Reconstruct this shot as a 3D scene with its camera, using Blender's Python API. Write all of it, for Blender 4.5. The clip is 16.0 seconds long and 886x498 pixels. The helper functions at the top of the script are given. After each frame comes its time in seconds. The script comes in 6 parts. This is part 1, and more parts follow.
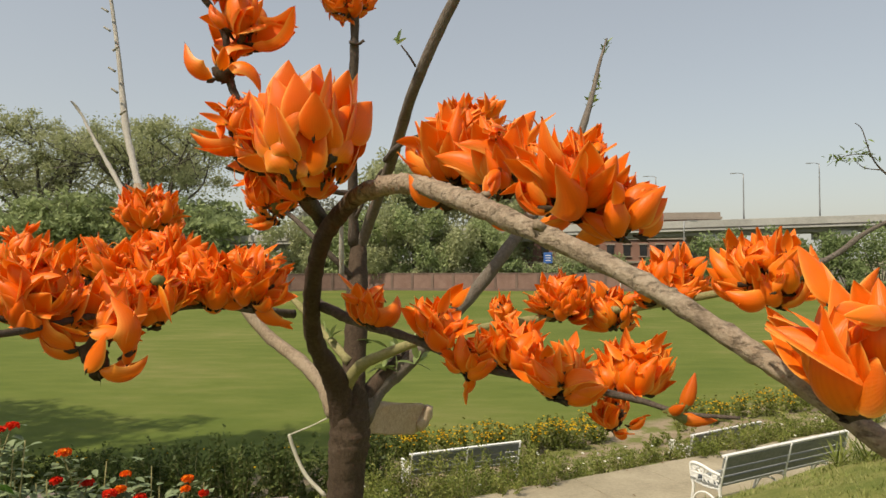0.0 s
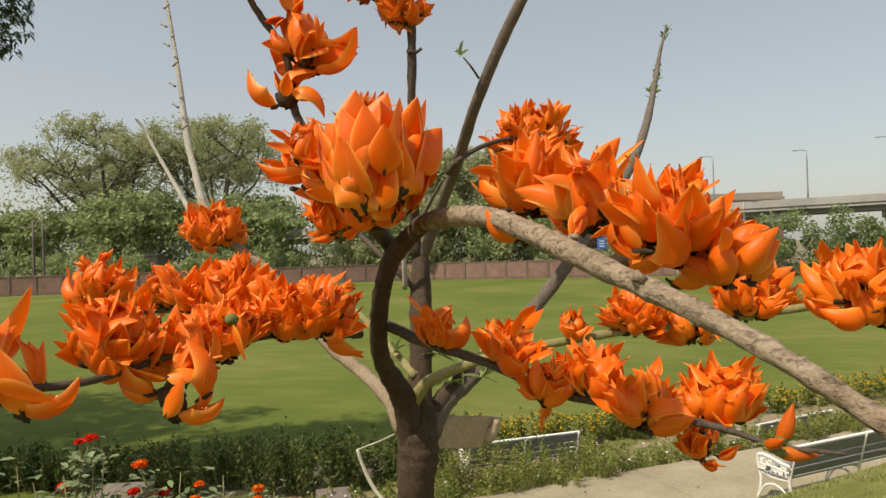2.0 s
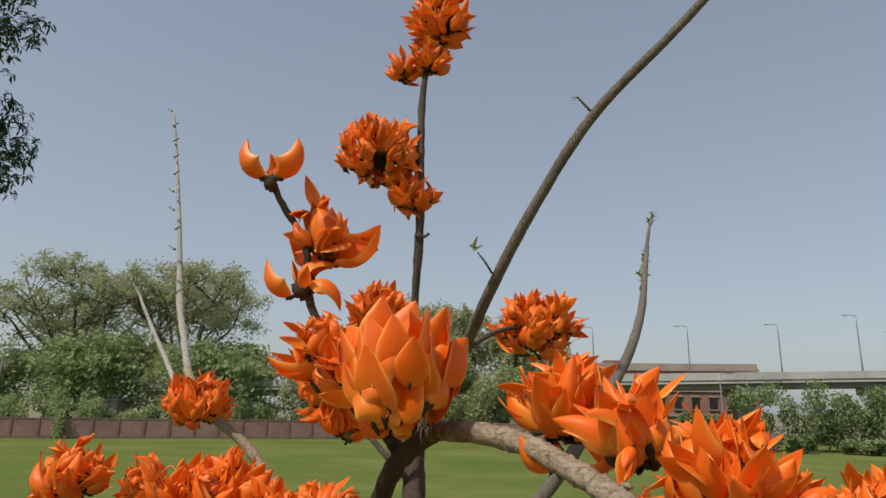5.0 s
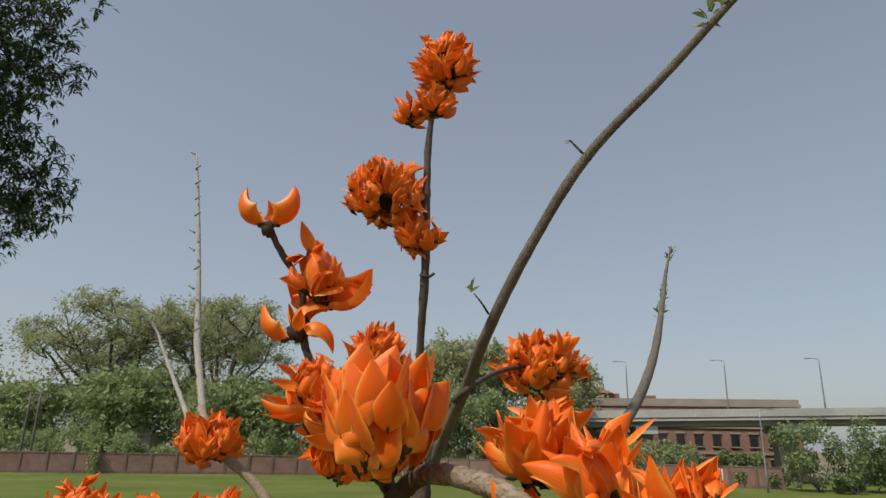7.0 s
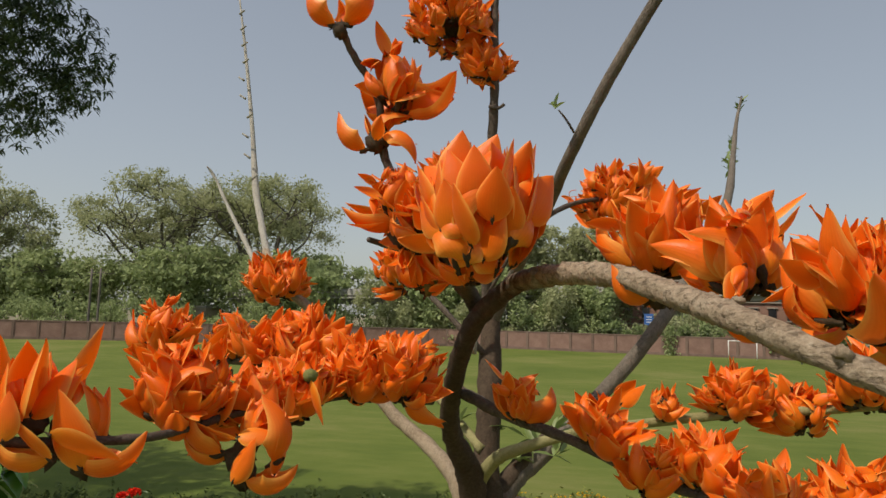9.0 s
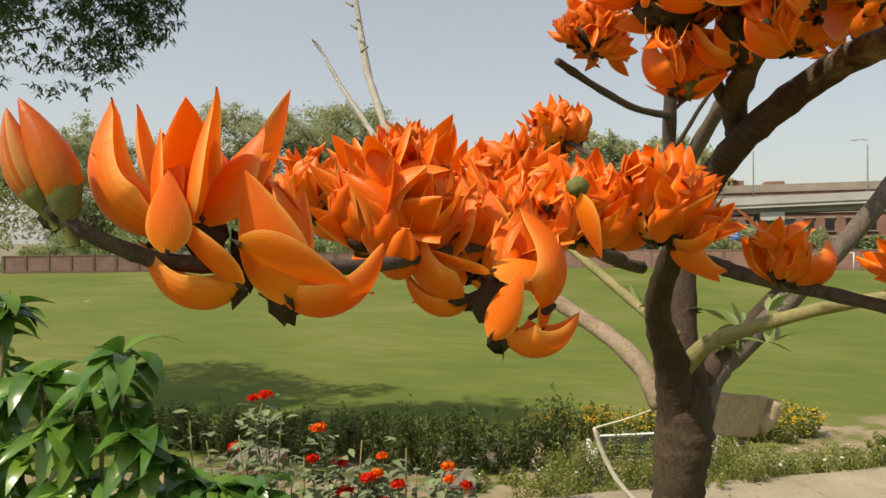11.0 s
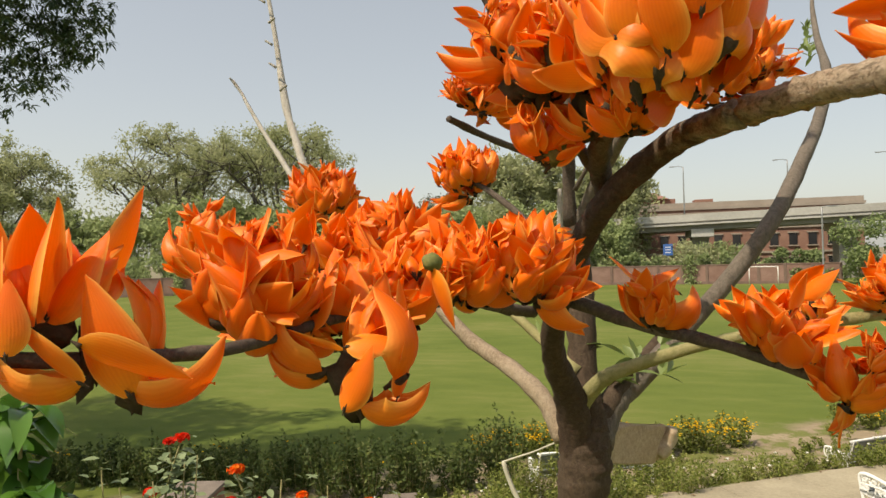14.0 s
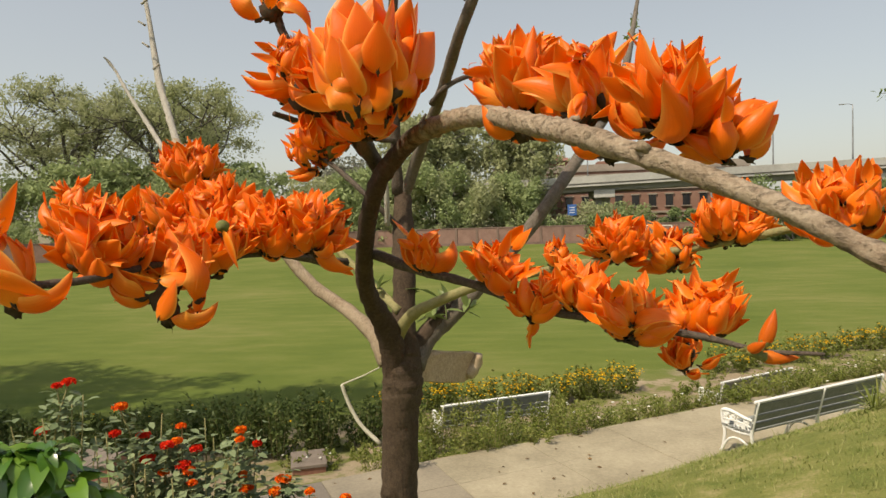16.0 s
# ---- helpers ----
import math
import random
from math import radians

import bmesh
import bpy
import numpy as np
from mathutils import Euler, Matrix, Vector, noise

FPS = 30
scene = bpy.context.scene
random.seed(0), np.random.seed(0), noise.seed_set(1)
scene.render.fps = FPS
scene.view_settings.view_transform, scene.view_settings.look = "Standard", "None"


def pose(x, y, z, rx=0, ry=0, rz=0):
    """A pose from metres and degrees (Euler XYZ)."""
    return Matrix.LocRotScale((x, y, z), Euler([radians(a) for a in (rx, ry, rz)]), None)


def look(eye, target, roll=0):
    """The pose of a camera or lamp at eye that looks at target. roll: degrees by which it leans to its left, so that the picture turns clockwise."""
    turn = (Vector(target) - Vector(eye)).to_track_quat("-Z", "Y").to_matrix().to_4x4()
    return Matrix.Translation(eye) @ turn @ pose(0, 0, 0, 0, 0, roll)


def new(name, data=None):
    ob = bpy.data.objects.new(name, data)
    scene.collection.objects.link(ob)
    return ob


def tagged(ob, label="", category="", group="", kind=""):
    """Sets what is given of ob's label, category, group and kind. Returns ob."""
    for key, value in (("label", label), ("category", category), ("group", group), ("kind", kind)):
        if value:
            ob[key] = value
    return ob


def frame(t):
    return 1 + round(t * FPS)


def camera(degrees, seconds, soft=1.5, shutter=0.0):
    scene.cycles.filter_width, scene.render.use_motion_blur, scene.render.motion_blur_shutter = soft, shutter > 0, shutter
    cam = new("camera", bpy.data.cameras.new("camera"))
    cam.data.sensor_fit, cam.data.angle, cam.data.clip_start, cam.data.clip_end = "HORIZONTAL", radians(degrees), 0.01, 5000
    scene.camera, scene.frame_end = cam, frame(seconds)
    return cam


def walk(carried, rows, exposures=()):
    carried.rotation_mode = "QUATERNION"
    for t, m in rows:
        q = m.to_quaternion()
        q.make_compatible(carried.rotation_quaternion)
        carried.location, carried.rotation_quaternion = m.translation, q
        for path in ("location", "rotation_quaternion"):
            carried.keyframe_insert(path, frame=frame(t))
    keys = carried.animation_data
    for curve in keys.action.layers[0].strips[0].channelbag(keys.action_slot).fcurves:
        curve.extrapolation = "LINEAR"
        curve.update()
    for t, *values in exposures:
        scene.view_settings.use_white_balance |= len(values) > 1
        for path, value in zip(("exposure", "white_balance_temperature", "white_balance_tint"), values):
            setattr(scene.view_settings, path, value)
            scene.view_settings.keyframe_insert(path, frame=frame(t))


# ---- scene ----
cam = camera(68.0, 16.0)
METRES, EYE, TILT, LEAN, TURN = 1.15, 3.3, 0.9, 0.0, 0.0
PATH = [
    (0, (0.569, -0.018, 3.834), (0.415, 1.975, 3.868), -0.3),
    (0.5, (0.561, -0.009, 3.841), (0.372, 1.981, 3.892), -0.2),
    (1, (0.566, -0.002, 3.847), (0.331, 1.984, 3.901), -0.4),
    (1.5, (0.562, 0.0, 3.872), (0.282, 1.98, 3.896), -1.7),
    (2, (0.54, 0.01, 3.883), (0.23, 1.986, 3.885), -1.7),
    (2.5, (0.547, 0.031, 3.883), (0.285, 2.013, 3.869), -1.3),
    (3, (0.537, 0.05, 3.889), (0.346, 2.04, 3.858), -1.6),
    (3.5, (0.523, 0.053, 3.918), (0.338, 2.044, 3.904), -2.0),
    (4, (0.513, 0.05, 3.93), (0.318, 2.034, 4.097), -0.3),
    (4.5, (0.495, 0.035, 3.937), (0.286, 1.995, 4.271), 0.3),
    (5, (0.486, 0.021, 3.944), (0.254, 1.951, 4.415), 0.9),
    (5.2, (0.481, 0.011, 3.934), (0.254, 1.925, 4.465), 0.7),
    (7.5, (0.556, 0.003, 3.955), (0.199, 1.887, 4.524), 1.0),
    (8, (0.559, -0.017, 3.939), (0.173, 1.874, 4.465), 0.6),
    (8.5, (0.526, 0.023, 3.919), (0.132, 1.954, 4.256), 0.8),
    (9, (0.466, 0.073, 3.875), (0.027, 2.014, 4.078), 1.4),
    (9.5, (0.38, 0.105, 3.823), (-0.086, 2.049, 3.876), 0.8),
    (10, (0.297, 0.165, 3.78), (-0.228, 2.093, 3.698), -0.7),
    (12.3, (0.234, 0.286, 3.78), (-0.524, 2.136, 3.817), 0.4),
    (12.5, (0.23, 0.283, 3.781), (-0.535, 2.131, 3.818), 0.1),
    (13, (0.239, 0.27, 3.801), (-0.532, 2.116, 3.83), -1.6),
    (13.5, (0.281, 0.266, 3.804), (-0.359, 2.16, 3.832), -2.1),
    (14, (0.316, 0.24, 3.816), (-0.171, 2.18, 3.842), -1.5),
    (14.5, (0.338, 0.209, 3.829), (0.003, 2.18, 3.88), -1.9),
    (15, (0.377, 0.137, 3.815), (0.163, 2.125, 3.806), -3.5),
    (15.5, (0.435, 0.068, 3.814), (0.309, 2.061, 3.716), -3.4),
    (16, (0.514, 0.005, 3.816), (0.287, 1.99, 3.716), -1.9),
]
walk(cam, [(t, look(eye, target, roll)) for t, eye, target, roll in PATH],
     [(0.0, 0.05, 7450, 10), (3.5, 0.05, 7450, 10), (5.0, -0.26, 6550, 10), (8.0, -0.32, 6550, 10), (9.0, -0.26, 7000, 10), (10.0, 0.05, 7450, 10), (12.5, 0.2, 7450, 10), (14.5, 0.25, 7600, 10), (15.0, 0.2, 7600, 10), (16.0, 0.12, 7600, 10)])

# ---- world, sun, exposure ----
SUN = Vector((-0.38, -0.42, 0.82)).normalized()
world = bpy.data.worlds.new("sky")
scene.world = world
world.use_nodes = True
wn = world.node_tree
sky = wn.nodes.new("ShaderNodeTexSky")
sky.sky_type = "NISHITA"
sky.sun_disc = False
sky.sun_elevation = math.asin(SUN.z)
sky.sun_rotation = math.atan2(SUN.x, SUN.y)
sky.air_density, sky.dust_density, sky.ozone_density = 1.0, 2.2, 2.0
wn.nodes["Background"].inputs["Strength"].default_value = 0.128
haze = wn.nodes.new("ShaderNodeMix")
haze.data_type = "RGBA"
aloft = wn.nodes.new("ShaderNodeSeparateXYZ")
wn.links.new(wn.nodes.new("ShaderNodeTexCoord").outputs["Generated"], aloft.inputs[0])
thick = wn.nodes.new("ShaderNodeMapRange")
thick.inputs["From Min"].default_value, thick.inputs["From Max"].default_value = 0.0, 0.55
thick.inputs["To Min"].default_value, thick.inputs["To Max"].default_value = 0.5, 0.3
wn.links.new(aloft.outputs[2], thick.inputs["Value"])
wn.links.new(thick.outputs[0], haze.inputs[0])
haze.inputs[7].default_value = (5.4, 5.7, 5.8, 1.0)
wn.links.new(sky.outputs["Color"], haze.inputs[6])
wn.links.new(haze.outputs[2], wn.nodes["Background"].inputs["Color"])
sun = new("sun", bpy.data.lights.new("sun", "SUN"))
sun.data.energy, sun.data.angle, sun.data.color = 4.1, radians(0.8), (1.0, 0.93, 0.82)
sun.matrix_world = look(SUN * 50, (0, 0, 0))


# ---- materials ----
class Net:
    """A node material with a Principled shader at its end."""

    def __init__(self, name, rough=0.6, metal=0.0, spec=0.5):
        self.m = bpy.data.materials.new(name)
        self.m.use_nodes = True
        self.t = self.m.node_tree
        self.bsdf = self.t.nodes["Principled BSDF"]
        self.bsdf.inputs["Roughness"].default_value = rough
        self.bsdf.inputs["Metallic"].default_value = metal
        self.bsdf.inputs["Specular IOR Level"].default_value = spec

    def node(self, kind, **sets):
        n = self.t.nodes.new(kind)
        for key, value in sets.items():
            n.inputs[key].default_value = value
        return n

    def link(self, a, b):
        self.t.links.new(a, b)

    def place(self, world_space=True):
        if world_space:
            return self.node("ShaderNodeNewGeometry").outputs["Position"]
        return self.node("ShaderNodeTexCoord").outputs["Object"]

    def noise(self, vec, scale, detail=4.0, rough=0.55, stretch=None):
        n = self.node("ShaderNodeTexNoise", Scale=scale, Detail=detail, Roughness=rough)
        if stretch:
            k = self.node("ShaderNodeVectorMath", )
            k.operation = "MULTIPLY"
            k.inputs[1].default_value = stretch
            self.link(vec, k.inputs[0])
            vec = k.outputs[0]
        self.link(vec, n.inputs["Vector"])
        return n.outputs["Fac"]

    def ramp(self, fac, stops):
        r = self.node("ShaderNodeValToRGB")
        e = r.color_ramp.elements
        while len(e) < len(stops):
            e.new(0.5)
        for el, (pos, col) in zip(e, stops):
            el.position, el.color = pos, (*col, 1.0)
        self.link(fac, r.inputs["Fac"])
        return r.outputs["Color"]

    def mix(self, fac, a, b, blend="MIX"):
        n = self.t.nodes.new("ShaderNodeMix")
        n.data_type, n.blend_type = "RGBA", blend
        for sock, v in ((n.inputs[0], fac), (n.inputs[6], a), (n.inputs[7], b)):
            if isinstance(v, (int, float)):
                sock.default_value = v
            elif isinstance(v, tuple):
                sock.default_value = (*v, 1.0)
            else:
                self.link(v, sock)
        return n.outputs[2]

    def math(self, op, a, b=0.0, clamp=False):
        n = self.t.nodes.new("ShaderNodeMath")
        n.operation, n.use_clamp = op, clamp
        for sock, v in zip(n.inputs, (a, b)):
            if isinstance(v, (int, float)):
                sock.default_value = v
            else:
                self.link(v, sock)
        return n.outputs[0]

    def color(self, sock):
        self.link(sock, self.bsdf.inputs["Base Color"])
        return self

    def bump(self, height, strength=0.3, distance=0.01):
        b = self.node("ShaderNodeBump", Strength=strength, Distance=distance)
        self.link(height, b.inputs["Height"])
        self.link(b.outputs["Normal"], self.bsdf.inputs["Normal"])
        return self

    def thin(self, col, share):
        """Lets light pass through a leaf or petal."""
        tr = self.t.nodes.new("ShaderNodeBsdfTranslucent")
        mx = self.t.nodes.new("ShaderNodeMixShader")
        mx.inputs[0].default_value = share
        self.link(col, tr.inputs["Color"])
        self.link(self.bsdf.outputs[0], mx.inputs[1])
        self.link(tr.outputs[0], mx.inputs[2])
        self.link(mx.outputs[0], self.t.nodes["Material Output"].inputs["Surface"])
        return self


def rough_paint(name, a, b, scale, fine, rough=0.7, bump=0.3, dist=0.01, stretch=None, world_space=True, metal=0.0):
    """A mottled surface of two colours, with grain at two sizes."""
    n = Net(name, rough, metal)
    p = n.place(world_space)
    big, small = n.noise(p, scale, 5, 0.6, stretch), n.noise(p, fine, 6, 0.65, stretch)
    c = n.ramp(n.math("ADD", n.math("MULTIPLY", big, 0.6), n.math("MULTIPLY", small, 0.4)), ((0.34, a), (0.66, b)))
    rnd = n.node("ShaderNodeObjectInfo").outputs["Random"]
    v = n.math("ADD", n.math("MULTIPLY", rnd, 0.22), 0.89)
    c = n.mix(1.0, c, n.ramp(v, ((0.0, (0, 0, 0)), (1.0, (1, 1, 1)))), "MULTIPLY")
    n.color(c)
    n.bump(small, bump, dist)
    return n.m


def leafy(name, stops, rough=0.45, share=0.3, spec=0.4, object_rand=0.3):
    """Leaves whose colour varies from leaf to leaf."""
    n = Net(name, rough, 0.0, spec)
    isl = n.node("ShaderNodeNewGeometry").outputs["Random Per Island"]
    rnd = n.node("ShaderNodeObjectInfo").outputs["Random"]
    f = n.math("ADD", n.math("MULTIPLY", isl, 1.0 - object_rand), n.math("MULTIPLY", rnd, object_rand))
    c = n.ramp(f, stops)
    n.color(c)
    n.thin(c, share)
    return n.m


def petal_paint(name, dull):
    n = Net(name, 0.42, 0.0, 0.34)
    uv = n.node("ShaderNodeTexCoord").outputs["UV"]
    sep = n.node("ShaderNodeSeparateXYZ")
    n.link(uv, sep.inputs[0])
    rnd = n.node("ShaderNodeObjectInfo").outputs["Random"]
    isl = n.node("ShaderNodeNewGeometry").outputs["Random Per Island"]
    pos = n.place()
    along = n.math("ADD", sep.outputs[1], n.math("MULTIPLY", n.math("SUBTRACT", n.noise(pos, 60, 3), 0.5), 0.35))
    k = 1.0 - 0.25 * dull
    c = n.ramp(along, ((0.0, (0.95 * k, 0.40 * k, 0.03)), (0.22, (0.95 * k, 0.26 * k, 0.012)), (0.6, (0.93 * k, 0.168 * k, 0.005)), (1.0, (0.91 * k, 0.16 * k, 0.009))))
    pale = n.mix(n.math("MULTIPLY", n.math("POWER", isl, 2.0), 0.6), c, (0.95 * k, 0.31 * k, 0.035))
    red = n.mix(n.math("MULTIPLY", rnd, 0.5), pale, (0.86 * k, 0.13 * k, 0.005))
    gold = n.ramp(isl, ((0.80, (0, 0, 0)), (0.92, (1, 1, 1))))
    red = n.mix(n.math("MULTIPLY", gold, 0.65), red, (0.95 * k, 0.36 * k, 0.02))
    edge = n.math("POWER", n.math("ABSOLUTE", n.math("SUBTRACT", sep.outputs[0], 0.5)), 5.0)
    tint = n.ramp(n.noise(pos, 28, 3), ((0.35, (0, 0, 0)), (0.68, (1, 1, 1))))
    red = n.mix(n.math("MULTIPLY", tint, 0.45), red, (0.86 * k, 0.125 * k, 0.005))
    # bright rim highlight painted into the colour along both petal edges
    lit_rim = n.mix(n.math("MULTIPLY", edge, 36.0, True), red, (0.96 * k, 0.46 * k, 0.09))
    vein = n.node("ShaderNodeTexWave", Scale=5.0, Distortion=1.6, Detail=2.0)
    n.link(uv, vein.inputs["Vector"])
    v = vein.outputs["Fac"]
    speck = n.noise(pos, 900, 3)
    col = n.mix(n.math("MULTIPLY", v, 0.17), lit_rim, (0.74 * k, 0.12 * k, 0.005))
    blot = n.ramp(n.noise(pos, 130, 4), ((0.62, (0, 0, 0)), (0.75, (1, 1, 1))))
    col = n.mix(n.math("MULTIPLY", blot, 0.16 + 0.5 * dull), col, (0.42, 0.10, 0.03))
    n.color(col)
    n.bump(n.math("ADD", n.math("MULTIPLY", v, 0.10), n.math("ADD", n.math("MULTIPLY", speck, 0.3), n.math("MULTIPLY", n.noise(pos, 140, 3), 0.8))), 0.25, 0.002)
    n.bsdf.inputs["Sheen Weight"].default_value = 0.03
    n.bsdf.inputs["Sheen Roughness"].default_value = 0.4
    n.thin(col, 0.24)
    return n.m


def bark_paint(name, a, b, c, cracks=0.5):
    n = Net(name, 0.85, 0.0, 0.2)
    p = n.place()
    fine = n.noise(p, 420, 8, 0.72)
    mid = n.noise(p, 150, 8, 0.7)
    big = n.noise(p, 14, 3, 0.5)
    furrow = n.noise(p, 210, 6, 0.7, (1.0, 1.0, 0.35))
    crack = n.ramp(furrow, ((0.38, (0, 0, 0)), (0.50, (1, 1, 1))))
    f = n.math("ADD", n.math("MULTIPLY", big, 0.25), n.math("ADD", n.math("MULTIPLY", mid, 0.4), n.math("MULTIPLY", fine, 0.35)))
    col = n.ramp(f, ((0.36, a), (0.5, b), (0.64, c)))
    col = n.mix(n.math("MULTIPLY", n.math("SUBTRACT", 1.0, crack), cracks), col, tuple(x * 0.6 for x in a))
    n.color(col)
    n.bump(n.math("ADD", n.math("MULTIPLY", fine, 0.6), n.math("ADD", mid, n.math("MULTIPLY", crack, 0.5))), 0.6, 0.003)
    return n.m


def arch_bark():
    """Bark that turns from smooth dark brown to weathered pale grey-brown along the arching limb."""
    n = Net("bark_arch", 0.85, 0.0, 0.2)
    p = n.place()
    sep = n.node("ShaderNodeSeparateXYZ")
    n.link(p, sep.inputs[0])
    fine, mid, big = n.noise(p, 420, 8, 0.72), n.noise(p, 150, 8, 0.7), n.noise(p, 24, 4, 0.6)
    f = n.math("ADD", n.math("MULTIPLY", big, 0.2), n.math("ADD", n.math("MULTIPLY", mid, 0.42), n.math("MULTIPLY", fine, 0.38)))
    dark = n.ramp(f, ((0.36, (0.040, 0.025, 0.017)), (0.5, (0.070, 0.046, 0.032)), (0.64, (0.115, 0.082, 0.058))))
    pale = n.ramp(f, ((0.36, (0.17, 0.125, 0.085)), (0.5, (0.315, 0.245, 0.175)), (0.64, (0.45, 0.375, 0.285))))
    way = n.math("ADD", n.math("MULTIPLY", n.math("SUBTRACT", 0.80, sep.outputs[1]), 9.0), n.math("MULTIPLY", n.math("SUBTRACT", n.noise(p, 60, 5, 0.65), 0.5), 3.0))
    far = n.math("ADD", way, 0.5, True)
    furrow = n.noise(p, 190, 6, 0.7, (0.45, 1.0, 1.6))
    crack = n.ramp(furrow, ((0.36, (0, 0, 0)), (0.48, (1, 1, 1))))
    col = n.mix(n.math("MULTIPLY", n.math("SUBTRACT", 1.0, crack), 0.5), n.mix(far, dark, pale), (0.06, 0.042, 0.03))
    n.color(col)
    n.bump(n.math("ADD", n.math("MULTIPLY", fine, 0.6), n.math("ADD", mid, n.math("MULTIPLY", crack, 0.8))), 0.7, 0.003)
    return n.m


PETAL = petal_paint("petal_orange", 0.0)
PETAL_OLD = petal_paint("petal_fading", 0.5)
PETAL_BUD = petal_paint("petal_bud", 1.1)
CALYX = rough_paint("calyx_brown", (0.022, 0.013, 0.007), (0.075, 0.050, 0.022), 90, 500, 0.9, 0.6, 0.002)
CALYX_GREEN = rough_paint("calyx_green", (0.09, 0.10, 0.025), (0.20, 0.20, 0.05), 90, 400, 0.8, 0.4, 0.002)
BARK_ARCH = arch_bark()
BARK_PALE = bark_paint("bark_pale", (0.20, 0.15, 0.10), (0.325, 0.255, 0.18), (0.44, 0.365, 0.275), 0.3)
BARK_DARK = bark_paint("bark_dark", (0.045, 0.031, 0.021), (0.080, 0.056, 0.038), (0.125, 0.092, 0.065), 0.35)
BARK_TWIG = bark_paint("bark_twig", (0.05, 0.038, 0.032), (0.10, 0.078, 0.062), (0.17, 0.14, 0.11), 0.3)
BARK_MID = bark_paint("bark_mid", (0.095, 0.078, 0.062), (0.155, 0.13, 0.105), (0.23, 0.20, 0.165), 0.3)
BARK_GREY = bark_paint("bark_grey", (0.28, 0.26, 0.225), (0.38, 0.36, 0.315), (0.47, 0.45, 0.405), 0.18)
BARK_GREEN = bark_paint("bark_green", (0.20, 0.19, 0.085), (0.28, 0.26, 0.12), (0.35, 0.31, 0.17), 0.1)
CUT_WOOD = rough_paint("cut_wood", (0.30, 0.22, 0.14), (0.52, 0.42, 0.30), 40, 300, 0.85, 0.5, 0.002)
PALE_TWIG = rough_paint("pale_twig", (0.38, 0.36, 0.28), (0.58, 0.56, 0.46), 40, 300, 0.7, 0.3, 0.002)
STUB_BARK = bark_paint("stub_bark", (0.34, 0.25, 0.175), (0.48, 0.37, 0.265), (0.60, 0.48, 0.36), 0.25)
LEAF_YOUNG = leafy("leaf_young", ((0.0, (0.14, 0.20, 0.06)), (1.0, (0.26, 0.33, 0.12))))
LEAF_GLOSSY = leafy("leaf_glossy", ((0.0, (0.04, 0.11, 0.018)), (0.5, (0.075, 0.18, 0.026)), (1.0, (0.19, 0.33, 0.045))), 0.22, 0.25, 0.6, 0.1)
LEAF_LANTANA = leafy("leaf_lantana", ((0.0, (0.11, 0.155, 0.075)), (1.0, (0.26, 0.32, 0.17))), 0.6, 0.2, 0.3, 0.1)
LEAF_MANGO = leafy("leaf_mango", ((0.0, (0.034, 0.064, 0.036)), (1.0, (0.085, 0.135, 0.066))), 0.4, 0.12, 0.4, 0.1)
LEAF_HEDGE = leafy("leaf_hedge", ((0.0, (0.035, 0.060, 0.016)), (0.7, (0.085, 0.12, 0.028)), (1.0, (0.16, 0.17, 0.05))), 0.6, 0.25, 0.3)
LEAF_BED = leafy("leaf_bed", ((0.0, (0.07, 0.10, 0.018)), (0.6, (0.18, 0.215, 0.042)), (1.0, (0.34, 0.33, 0.11))), 0.6, 0.25, 0.3)
# far foliage: these four leaf colours are paled to paint in the distance haze
LEAF_TREE_HAZED = leafy("leaf_tree_hazed", ((0.0, (0.339, 0.363, 0.193)), (0.6, (0.387, 0.411, 0.230)), (1.0, (0.447, 0.465, 0.279))), 0.8, 0.45, 0.1)
LEAF_DARK_HAZED = leafy("leaf_dark_hazed", ((0.0, (0.273, 0.328, 0.155)), (0.6, (0.336, 0.400, 0.192)), (1.0, (0.400, 0.455, 0.228))), 0.8, 0.4, 0.1)
LEAF_BUSH_HAZED = leafy("leaf_bush_hazed", ((0.0, (0.158, 0.211, 0.088)), (0.6, (0.220, 0.281, 0.123)), (1.0, (0.298, 0.351, 0.167))), 0.8, 0.35, 0.1)
LEAF_HAZE = leafy("leaf_tree_haze", ((0.0, (0.26, 0.27, 0.21)), (1.0, (0.36, 0.36, 0.29))), 0.8, 0.2, 0.1)
GRASS_BLADE = leafy("grass_blade", ((0.0, (0.13, 0.17, 0.035)), (0.6, (0.23, 0.26, 0.07)), (1.0, (0.40, 0.37, 0.17))), 0.6, 0.3, 0.3)
FLOWER_RED = leafy("floret_red", ((0.0, (0.72, 0.015, 0.012)), (1.0, (0.80, 0.05, 0.012))), 0.6, 0.25, 0.2, 0.2)
FLOWER_ORANGE = leafy("floret_orange", ((0.0, (0.80, 0.07, 0.01)), (0.6, (0.85, 0.16, 0.01)), (1.0, (0.85, 0.35, 0.02))), 0.6, 0.25, 0.2, 0.2)
FLOWER_YELLOW = leafy("floret_yellow", ((0.0, (0.75, 0.36, 0.01)), (1.0, (0.82, 0.58, 0.03))), 0.6, 0.25, 0.2)
FLOWER_WHITE = leafy("floret_white", ((0.0, (0.72, 0.72, 0.62)), (1.0, (0.82, 0.82, 0.74))), 0.6, 0.2, 0.2)
DRY_LEAF = leafy("leaf_dry", ((0.0, (0.10, 0.06, 0.03)), (1.0, (0.24, 0.15, 0.07))), 0.7, 0.1, 0.2)
TREE_BARK = rough_paint("tree_bark", (0.085, 0.075, 0.065), (0.17, 0.15, 0.13), 1.5, 9, 0.9, 0.5, 0.05)
